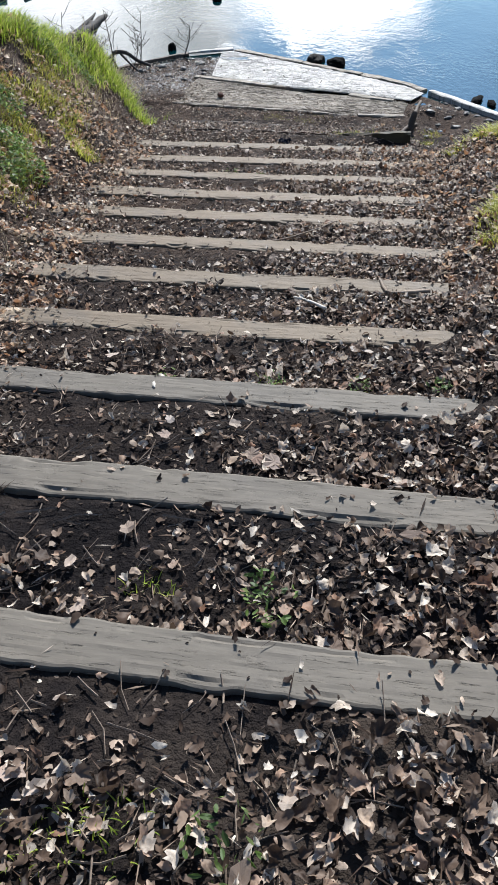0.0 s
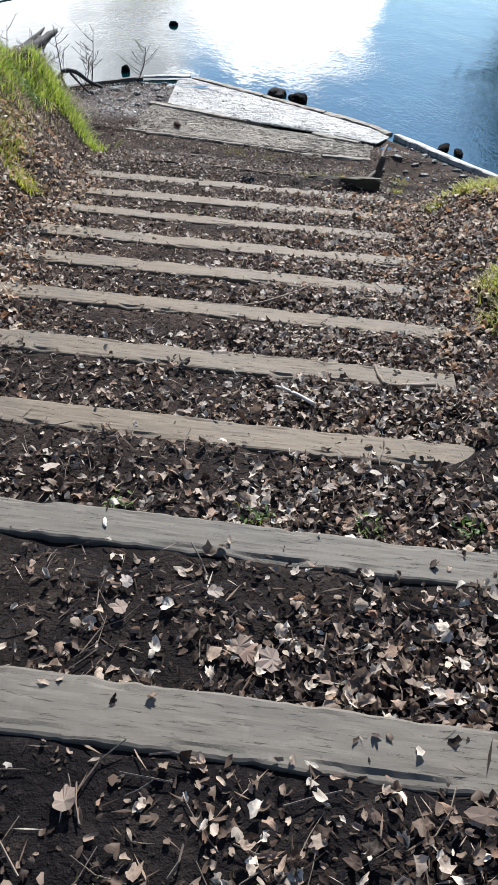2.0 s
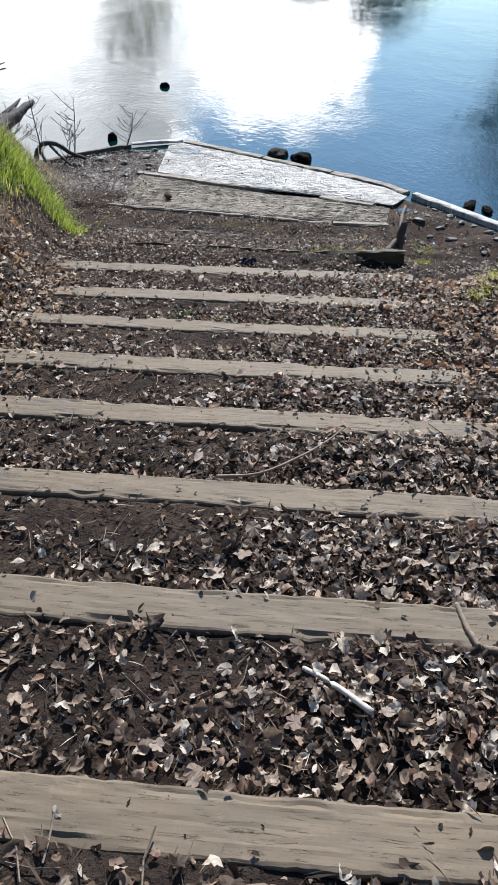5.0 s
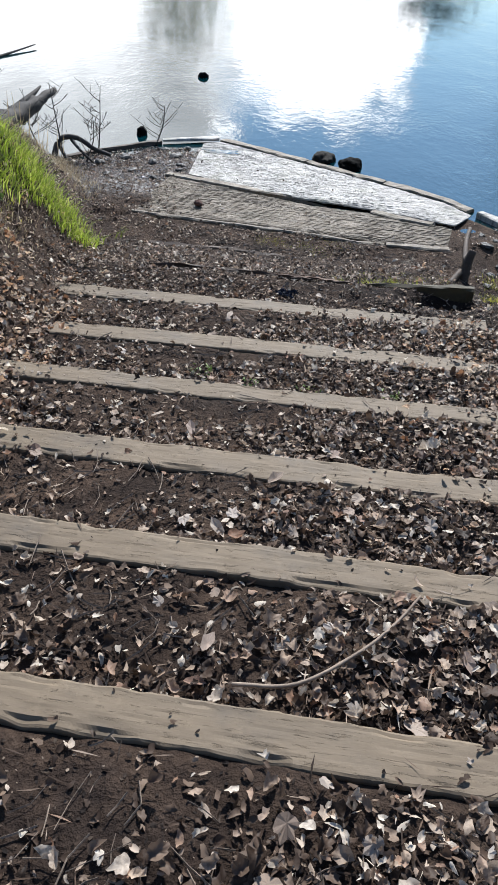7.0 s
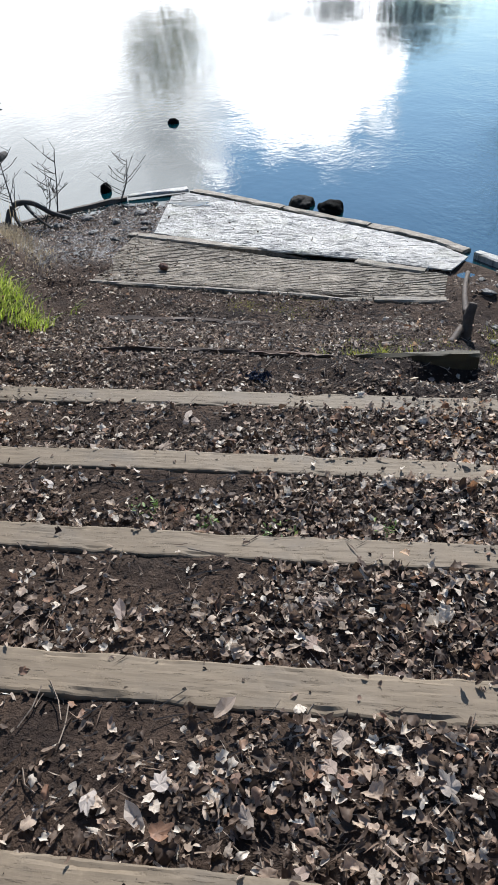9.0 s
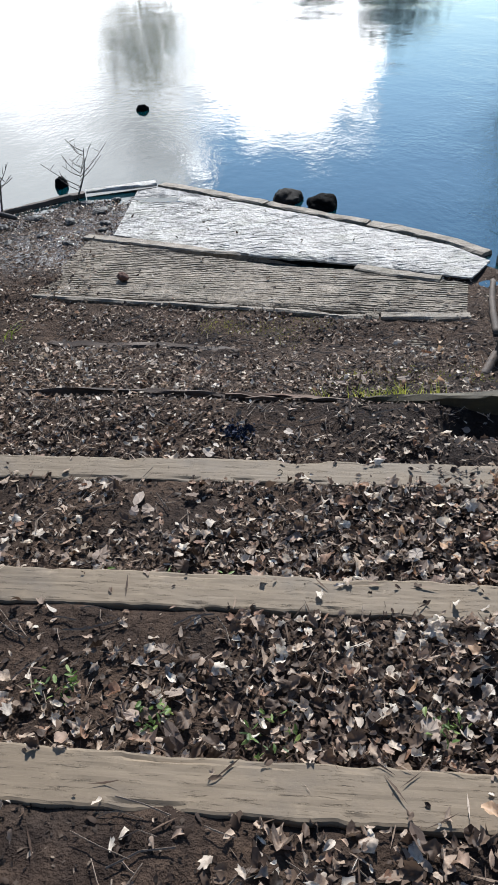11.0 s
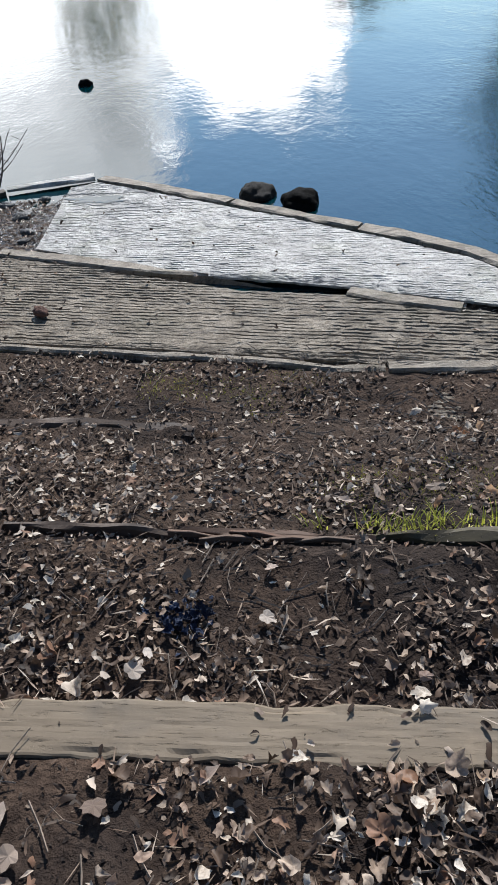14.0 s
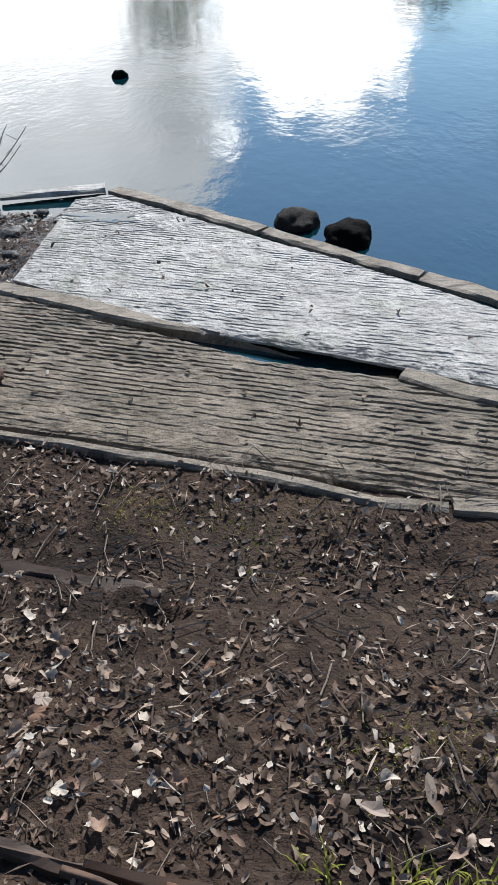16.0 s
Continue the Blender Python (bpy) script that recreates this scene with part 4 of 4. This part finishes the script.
def litter_density(x, y):
    """How thick the leaves lie, 0 to 1."""
    v = y + SKEW * x
    k = np.clip(np.searchsorted(STEP_V, v) - 1, 0, len(STEPS) - 1)
    q = np.clip((v - STEP_V[k] - WIDE) / 0.52, 0, 1)
    patch = grain2(x, y, 0.38, 21) * 0.4 + grain2(x, y, 0.9, 22) * 0.4 + grain2(x, y, 0.13, 23) * 0.5
    bare = np.interp(x, [-1.1, -0.75, -0.1, 0.45], [0.3, 1.05, 0.95, 0]) * np.interp(v, [0.0, 1.1, 1.7, 3.5, 7.0], [0.45, 0.7, 1.0, 1.06, 0.6])
    d = 0.92 - bare * (0.42 + 0.45 * q) - 0.40 * ease((q - 0.5) / 0.45) * np.interp(x, [0.5, 1.0], [1, 0.2]) + 0.38 * patch
    d = np.maximum(d, 0.25 + 0.28 * patch)
    d = np.where(plank_top(x, y) > -8, np.interp(x - np.interp(v, [0, 1.7, 2.3], [-0.35, -0.3, 0.0]) * (x > 0), [-1.5, -1.1, -0.8, 0.3, 0.6, 1.1, 1.5], [0.75, 0.25, 0.006, 0.008, 0.05, 0.09, 0.5]) + 0.07 * ((v - STEP_V[k] < 0.02) | (v - STEP_V[k] > WIDE - 0.02)), d)
    d = np.where(v > 7.9, 0.50 + 0.75 * patch - 0.22 * ease((v - 9.0) / 0.8) + np.interp(x, [-0.1, 0.45], [0.3, 0.0]), d)
    d = np.where((v > 10.15) & (x > -1.0), np.where(x < -0.55, 0.35, 0.05), d)
    d = np.where((x > 1.75) & (v > 8.6), 0.16 + 0.25 * patch, d)
    # last term: extra pale leaves that stand in for glints on wet mud
    d = np.where((x < -0.5) & (v > 10.4), 0.20 + 0.3 * patch + 0.25 * ease((v - 11.0) / 0.5), d)
    d = np.where((x < -1.8) & (v < 10.4), 0.42 + 0.5 * patch, d)
    d = np.where(slab_top(x, y) > -8, 0.008 + 0.07 * ease((10.25 - y - 0.3 * x) / 0.25) + 0.3 * ease((-0.4 - x) / 0.5), d)
    shore = y - np.interp(x, SHORE_X, SHORE_Y)
    edge = np.minimum(np.minimum((x + 4.2) / 1.5, (4.2 - x) / 1.3), (y + 2.6) / 1.8) + 0.3 * grain2(x, y, 0.5, 27)
    return np.clip(np.where(shore > -0.15, 0, d), 0, 1) * np.clip(edge, 0, 1)


rng = np.random.default_rng(5)


def scatter(n, x0, x1, y0, y1, density):
    x, y = rng.uniform(x0, x1, n), rng.uniform(y0, y1, n)
    keep = rng.uniform(0, 1, n) < density(x, y)
    return x[keep], y[keep]


def litter_field(n, shape, lo, hi, lift, curl, tilt, low=1.0, x0=-4.2, x1=4.2, y0=-2.6, y1=12.7):
    """low: the share of this shape that is left on the wet flat below the steps."""
    x, y = scatter(n, x0, x1, y0, y1, lambda x, y: litter_density(x, y) * np.where(y + SKEW * x > 7.9, low, 1.0))
    d = litter_density(x, y)
    z = rest_z(x, y) + 0.003 + rng.uniform(0, 1, len(x)) * lift * d
    return place_leaves(shape, x, y, z, rng.uniform(lo, hi, len(x)), rng, curl, tilt, 0.28 if shape is SHRED else 0.09)


def heaped(x, y):
    """Where whole leaves lie: gathered in heaps, with trodden soil between."""
    return np.clip((litter_density(x, y) - 0.22) * 1.5, 0.0, 1.0)


def whole_leaves(n, shape, lo, hi, ragged):
    x, y = scatter(n, -1.3, 2.0, -0.2, 10.0, lambda x, y: np.where(plank_top(x, y) > -8, 0, heaped(x, y)) * np.where(y + SKEW * x > 7.9, 0.12, 1.0))
    return place_leaves(shape, x, y, rest_z(x, y) + 0.006 + rng.uniform(0, 0.03, len(x)), rng.uniform(lo, hi, len(x)), rng, 1.2, 0.32, ragged)


litter = fast_mesh("leaf_litter", *joined([whole_leaves(5000, CREASED, 0.022, 0.038, 0.10), whole_leaves(30000, TORN, 0.010, 0.027, 0.18), litter_field(16000, MAPLE, 0.012, 0.028, 0.034, 1.1, 0.34, 0.2),
                                           litter_field(30000, OVAL, 0.010, 0.022, 0.034, 1.2, 0.36, 0.5), litter_field(95000, SHRED, 0.006, 0.019, 0.024, 1.1, 0.34, 1.1),
                                           litter_field(60000, HALF, 0.009, 0.025, 0.032, 1.1, 0.34, 0.40), litter_field(14000, SLIVER, 0.016, 0.036, 0.03, 0.25, 0.15, 0.9)]), LEAF, True)
mulch = fast_mesh("leaf_mulch", *joined([litter_field(100000, SHRED, 0.006, 0.018, 0.014, 1.0, 0.28, 1.3), litter_field(80000, SLIVER, 0.012, 0.045, 0.022, 0.25, 0.18, 1.5),
                                         litter_field(21000, HALF, 0.012, 0.028, 0.012, 0.8, 0.22, 1.6)]), MULCH, True)
tagged(mulch, "dark wet broken leaf mulch over soil", "leaf mulch", kind="stuff")
x, y = scatter(30000, -2.6, 2.8, 2.2, 9.3, lambda x, y: litter_density(x, y) * np.clip(np.maximum((x - 0.75) / 1.6, (-0.85 - x) / 0.3), 0, 0.8) * np.where(y + SKEW * x > 7.8, 0.12, 1.0))
russet = fast_mesh("russet_leaves", *place_leaves(TORN, x, y, rest_z(x, y) + rng.uniform(0.008, 0.04, len(x)), rng.uniform(0.014, 0.032, len(x)), rng, 1.1, 0.42), RED_LEAF, True)
tagged(russet, "drifts of russet fallen leaves beside the steps", "leaf litter", kind="stuff")
tagged(litter, "thick curled brown and pale fallen leaf litter", "leaf litter", kind="stuff")


def crumbs():
    """Specks of bark, soil and broken leaf on the trodden ground."""
    x, y = scatter(100000, -1.6, 2.2, 0.0, 10.2, lambda x, y: np.where(plank_top(x, y) > -8, 0.01, np.where(slab_top(x, y) > -8, 0.015, 0.5)))
    return place_leaves(CRUMB, x, y, rest_z(x, y) + 0.001, rng.uniform(0.003, 0.010, len(x)), rng, 0.5, 0.28)


tagged(fast_mesh("crumbled_litter", *crumbs(), CRUMBS), "fine crumbs of broken leaves on soil", "leaf crumbs", kind="stuff")


def torn_film():
    """Creased shreds of one torn sheet, lying together among the leaves."""
    n = 70
    x, y = 0.41 + 0.045 * rng.standard_normal(n), 8.14 + 0.035 * rng.standard_normal(n)
    return place_leaves(TORN, x, y, rest_z(x, y) + rng.uniform(0.008, 0.03, n), rng.uniform(0.006, 0.022, n), rng, 1.4, 0.45, 0.2)


tagged(fast_mesh("scrap", *torn_film(), PLASTIC), "torn shreds of dark blue plastic among leaves", "plastic scrap", kind="stuff")


def twigs(n):
    co, tri, k = [], [], 0
    x, y = scatter(n * 3, -1.7, 2.0, 0.1, 10.0, lambda x, y: np.where(plank_top(x, y) > -8, 0.01, 0.6))
    for px, py in list(zip(x, y))[:n]:
        a, length, r = rng.uniform(0, 6.28), rng.uniform(0.03, 0.15), rng.uniform(0.0009, 0.0024)
        dx, dy = math.cos(a) * length / 2, math.sin(a) * length / 2
        bend = rng.normal(0, 0.16) * length
        pts = [(px - dx, py - dy), (px - dy / length * bend, py + dx / length * bend), (px + dx, py + dy)]
        zs = [float(rest_z(qx, qy)) + 0.008 + rng.uniform(0, 0.014) for qx, qy in pts]
        if max(zs) - min(zs) > 0.045:
            continue
        for (qx, qy), qz in zip(pts, zs):
            for u, w in ((-1, 0), (1, 0), (0, 1.7)):
                co.append((qx - math.sin(a) * u * r, qy + math.cos(a) * u * r, qz + w * r))
        for s in (0, 3):
            for q in range(3):
                a0, a1 = k + s + q, k + s + (q + 1) % 3
                tri += [(a0, a1, a1 + 3), (a0, a1 + 3, a0 + 3)]
        k += 9
    return np.array(co), np.array(tri)


tagged(fast_mesh("fallen_twigs", *twigs(3000), TWIG), "thin dead twigs strewn over leaf litter", "twigs", kind="stuff")


def blades(x, y, z, tall, wide, lean, droop=0.6, spread=1.0):
    """Grass: each blade a narrow bent strip with a point."""
    n = len(x)
    a = rng.uniform(0, 2 * np.pi, n)
    h = rng.uniform(0.45, 1.0, n) * tall
    ox, oy = np.cos(a) * spread * 0.45 + lean[0], np.sin(a) * spread * 0.45 + lean[1]
    sx, sy = -np.sin(a) * wide, np.cos(a) * wide
    rows = []
    for f, w in ((0, 1.0), (0.45, 0.85), (0.8, 0.5)):
        hx, hy, hz = x + ox * h * f ** 1.7, y + oy * h * f ** 1.7, z + h * (f - droop * f * f * 0.45)
        rows += [np.stack([hx - sx * w, hy - sy * w, hz], 1), np.stack([hx + sx * w, hy + sy * w, hz], 1)]
    rows.append(np.stack([x + ox * h, y + oy * h, z + h * (1 - droop * 0.5)], 1))
    co = np.stack(rows, 1)
    tri = np.array([(0, 1, 3), (0, 3, 2), (2, 3, 5), (2, 5, 4), (4, 5, 6)])
    return co.reshape(-1, 3), (tri[None] + (np.arange(n) * 7)[:, None, None]).reshape(-1, 3)


def grass(name, n, box, density, tall, wide, lean, material, label, droop=0.6):
    x, y = scatter(n, *box, density)
    ob = fast_mesh(name, *blades(x, y, ground_z(x, y) - 0.01, tall * (1 + 0.45 * grain2(x, y, 0.13, 35)), wide, lean, droop), material)
    return tagged(ob, label, "grass", kind="stuff")


def band(x, y, xa, ya, xb, yb, half):
    """1 near the line from a to b, fading out to 0 at half a width from it."""
    dx, dy = xb - xa, yb - ya
    t = np.clip(((x - xa) * dx + (y - ya) * dy) / (dx * dx + dy * dy), 0, 1)
    d = np.hypot(x - xa - t * dx, y - ya - t * dy)
    return np.clip(1.2 - d / half + 0.75 * grain2(x, y, 0.2, 31), 0, 1)


grass("bank_grass", 60000, (-3.6, -1.0, 6.6, 11.2), lambda x, y: np.maximum(band(x, y, -2.15, 7.75, -1.72, 8.7, 0.26), band(x, y, -1.72, 8.7, -1.36, 9.6, 0.24)), 0.21, 0.0034, (0.28, 0.12), GREEN_GRASS, "lush bright green grass on the bank's crest", 0.9)
grass("mossy_grass", 60000, (-3.2, -1.3, 4.5, 8.6), lambda x, y: np.maximum(band(x, y, -1.72, 6.95, -1.54, 6.6, 0.22), band(x, y, -1.85, 6.1, -1.75, 5.4, 0.16)), 0.11, 0.0034, (0.2, 0), YELLOW_GRASS, "short yellow-green mossy grass on the bank", 0.8)
grass("bank_moss", 130000, (-3.4, -1.35, 4.6, 9.4), lambda x, y: np.clip(0.3 + 0.9 * grain2(x, y, 0.42, 37) + 0.3 * grain2(x, y, 0.15, 38), 0, 1) * np.clip((-1.5 - x) / 0.35, 0, 1), 0.075, 0.003, (0.2, 0.0), MOSS_GRASS, "patchy olive moss and short grass on the bank", 0.8)
grass("dry_grass", 80000, (-3.6, -1.2, 4.0, 11.8), lambda x, y: np.clip(0.35 + 0.6 * grain2(x, y, 0.5, 33), 0, 1) * np.clip((-1.35 - x) / 0.5, 0, 1), 0.13, 0.0022, (0.2, 0.05), DRY_GRASS, "thin dry straw-coloured grass on the bank", 0.9)
grass("shore_grass", 60000, (1.2, 3.4, 3.4, 7.8), lambda x, y: np.maximum(band(x, y, 2.1, 6.5, 2.8, 6.95, 0.3), band(x, y, 1.58, 4.0, 1.72, 4.4, 0.17)), 0.15, 0.0034, (-0.25, 0.0), YELLOW_GRASS, "yellow-green grass tufts beside the steps", 0.9)
grass("post_moss", 1500, (1.85, 2.5, 8.2, 9.2), lambda x, y: band(x, y, 2.0, 8.5, 2.15, 8.95, 0.12), 0.07, 0.0025, (0, 0), MOSS_GRASS, "mossy tufts beside the rotten stake", 0.7)
grass("log_tufts", 2000, (0.7, 1.6, 8.3, 8.8), lambda x, y: np.maximum(np.maximum(band(x, y, 0.84, 8.53, 0.88, 8.52, 0.035), band(x, y, 1.02, 8.49, 1.06, 8.48, 0.04)), band(x, y, 1.15, 8.46, 1.45, 8.42, 0.07)), 0.12, 0.0026, (0, 0.1), YELLOW_GRASS, "small bright grass tufts behind the log", 0.6)
grass("step_tufts", 12000, (-0.9, 0.7, 0.35, 2.7), lambda x, y: np.maximum(band(x, y, -0.50, 0.50, -0.30, 0.54, 0.09), np.maximum(band(x, y, -0.30, 1.28, -0.22, 1.22, 0.06), band(x, y, 0.05, 2.46, 0.12, 2.44, 0.05))),
      0.08, 0.0018, (0, 0), GREEN_GRASS, "sparse green grass tufts between timber steps", 0.7)


grass("ground_moss", 24000, (0.2, 1.9, 8.6, 10.0), lambda x, y: 0.6 * np.maximum(band(x, y, 0.35, 9.80, 0.95, 9.62, 0.16), band(x, y, 1.05, 8.62, 1.6, 8.75, 0.2)), 0.028, 0.0022, (0, 0), MOSS_GRASS, "thin green moss on trodden soil", 0.5)


def herbs():
    chunks = []
    for x, y, r in ((0.07, 1.16, 0.08), (-0.05, 0.53, 0.08), (0.10, 2.44, 0.06), (0.46, 2.38, 0.06), (-0.35, 2.50, 0.05), (0.77, 2.37, 0.05), (-0.145, 6.62, 0.06), (0.12, 6.50, 0.05), (0.42, 6.42, 0.07),
                    (0.85, 6.40, 0.06), (-0.07, 7.10, 0.06), (0.15, 7.08, 0.05), (0.31, 7.05, 0.05), (0.03, 1.22, 0.05), (-1.82, 5.8, 0.16), (-1.64, 5.55, 0.13), (-1.75, 5.35, 0.14), (-1.95, 6.3, 0.15), (-1.95, 7.9, 0.14), (-1.72, 8.4, 0.12), (2.5, 6.2, 0.18), (1.66, 4.2, 0.1)):
        n = int((520 if r < 0.09 else 2600) * r)
        a, d = rng.uniform(0, 6.28, n), r * np.sqrt(rng.uniform(0, 1, n))
        px, py = x + d * np.cos(a), y + d * np.sin(a)
        chunks.append(place_leaves(OVAL, px, py, ground_z(px, py) + rng.uniform(0.01, 0.05 if r < 0.09 else 0.12, n), rng.uniform(0.007, 0.016 if r < 0.09 else 0.026, n), rng, 0.4, 0.5))
    return joined(chunks)


tagged(fast_mesh("low_herbs", *herbs(), HERB), "small round-leaved green weeds among leaves", "weeds", kind="stuff")


def reeds():
    x, y = rng.uniform(-3.4, -1.9, 90), rng.uniform(10.4, 12.2, 90)
    return blades(x, y, ground_z(x, y), 0.55, 0.0035, (0.05, 0.0), 0.35, 0.5)


tagged(fast_mesh("dead_reeds", *reeds(), DRY_GRASS), "dry dead reed stalks along the shore", "reeds", kind="stuff")


# ---- far bank trees, seen in the water ----
def bare_tree(at, tall, spread, seed, droop, bark, twig, label, limbs=11, thick=0.012, count=26):
    """A leafless tree: a tapered trunk, rising limbs that fork, and a crown of many thin twigs."""
    rnd = random.Random(seed)
    tree = tagged(new("tree"), label, "tree", "trees on the far bank")
    base = Vector(at)
    top = base + Vector((rnd.uniform(-0.5, 0.5), 0, tall * 0.82))
    spine = smooth_line([base, base.lerp(top, 0.35) + Vector((0.02 * tall, 0, 0)), base.lerp(top, 0.7) - Vector((0.02 * tall, 0, 0)), top], 5)
    part("trunk", tube(spine, [(0.004 if droop == 0.75 else 0.011) * tall * (1 - 0.9 * i / (len(spine) - 1)) for i in range(len(spine))], 9, seed, 0.1), bark, tree)
    tips = []
    for i in range(limbs):
        f = (0.12 if droop > 0.6 else 0.22) + 0.72 * i / limbs
        a = i * 2.4 + rnd.uniform(-0.4, 0.4)
        p = base.lerp(top, f)
        reach = spread * (1.15 - 0.7 * f) * rnd.uniform(0.7, 1.1)
        q = p + Vector((math.cos(a) * reach, math.sin(a) * reach, tall * 0.28 * (1.1 - f * 0.5)))
        line = smooth_line([p, p.lerp(q, 0.5) + Vector((0, 0, tall * 0.03)), q], 4)
        part("limb", tube(line, [0.006 * tall * (1 - 0.8 * j / (len(line) - 1)) * (1.2 - f) for j in range(len(line))], 6, seed + i, 0.1), bark, tree)
        tips += [(w, (q - p).normalized()) for w in line[2:]]
    tips += [(w, Vector((0, 0, 1))) for w in spine[-6:]]
    co, tri, k = [], [], 0
    for w, way in tips:
        for _ in range(count):
            d = (way * 0.6 + Vector((rnd.gauss(0, 0.6), rnd.gauss(0, 0.6), rnd.gauss(0.25, 0.4)))).normalized()
            p, r = w + Vector((rnd.gauss(0, 0.7), rnd.gauss(0, 0.7), rnd.gauss(0, 0.5))), thick
            step = (w.z - base.z) * rnd.uniform(0.14, 0.31) if droop > 0.6 else tall * rnd.uniform(0.02, 0.05)
            ring = [p]
            for s in range(4):
                if droop > 0.6 and s:
                    d = Vector((rnd.gauss(0, 0.07), rnd.gauss(0, 0.07), -1.0))
                d = (d + Vector((rnd.gauss(0, 0.18), rnd.gauss(0, 0.18), -droop * 0.9 * rnd.uniform(0.6, 1.2)))).normalized()
                ring.append(ring[-1] + d * step)
            for s, g in enumerate(ring):
                rr = r * (1 - 0.2 * s)
                co += [(g.x - rr, g.y, g.z), (g.x + rr, g.y, g.z), (g.x, g.y + rr, g.z + rr)]
            for s in range(4):
                for q in range(3):
                    a0, a1 = k + 3 * s + q, k + 3 * s + (q + 1) % 3
                    tri += [(a0, a1, a1 + 3), (a0, a1 + 3, a0 + 3)]
            k += 15
    crown = fast_mesh("crown", np.array(co), np.array(tri), twig)
    crown.parent = tree
    return tree


bare_tree((-5.2, 84.0, 0.5), 11.5, 5.4, 71, 0.75, WILLOW, WILLOW, "weeping willow with bare yellowish twigs", 20, 0.010, 8)
bare_tree((18.5, 82.0, 0.4), 7.6, 4.5, 72, 0.9, FAR_BARK, FAR_BARK, "low spreading willow with bare hanging twigs", 13, 0.02, 9)
bare_tree((11.5, 84.0, 0.5), 5.6, 3.8, 73, 0.8, FAR_BARK, FAR_BARK, "small bare willow on the far bank", 10, 0.02, 8)
bare_tree((5.4, 84.5, 0.5), 5.0, 3.0, 75, 0.3, DARK_BARK, FAR_BARK, "low bare dark-stemmed tree on the far bank", 10, 0.02, 12)
bare_tree((24.6, 52.0, -1.6), 16.0, 7.0, 74, 0.1, DARK_BARK, DARK_TWIG, "bare dark tree rising from the lake margin", 18, 0.045, 34)


# ---- single leaves lying on top ----
def leaf_mesh(shape, seed):
    g = np.random.default_rng(seed)
    co, tri = place_leaves(shape, np.zeros(1), np.zeros(1), np.zeros(1), np.ones(1), g, 0.6, 0.05)
    me = bpy.data.meshes.new("leaf")
    me.from_pydata([tuple(map(float, p)) for p in co], [], [tuple(map(int, t)) for t in tri])
    me.materials.append(LARGE_LEAF)
    return me


LEAF_MESHES = [leaf_mesh(MAPLE, 101 + i) for i in range(6)] + [leaf_mesh(OVAL, 111 + i) for i in range(2)]
rnd = random.Random(9)
made = 0
while made < 300:
    x, y = rnd.uniform(-0.9, 1.5), rnd.uniform(0.2, 9.6)
    if rnd.random() > float(litter_density(x, y)) or y + SKEW * x > (7.9 if rnd.random() < 0.85 else 9.8) or float(plank_top(x, y)) > -8:
        continue
    leaf = new("leaf", LEAF_MESHES[rnd.randrange(8)])
    leaf.parent = litter
    size = rnd.uniform(0.026, 0.046)
    leaf.matrix_basis = pose(x, y, float(rest_z(x, y)) + 0.026, rnd.gauss(0, 16), rnd.gauss(0, 16), rnd.uniform(0, 360)) @ Matrix.Diagonal((size, size, size, 1))
    made += 1
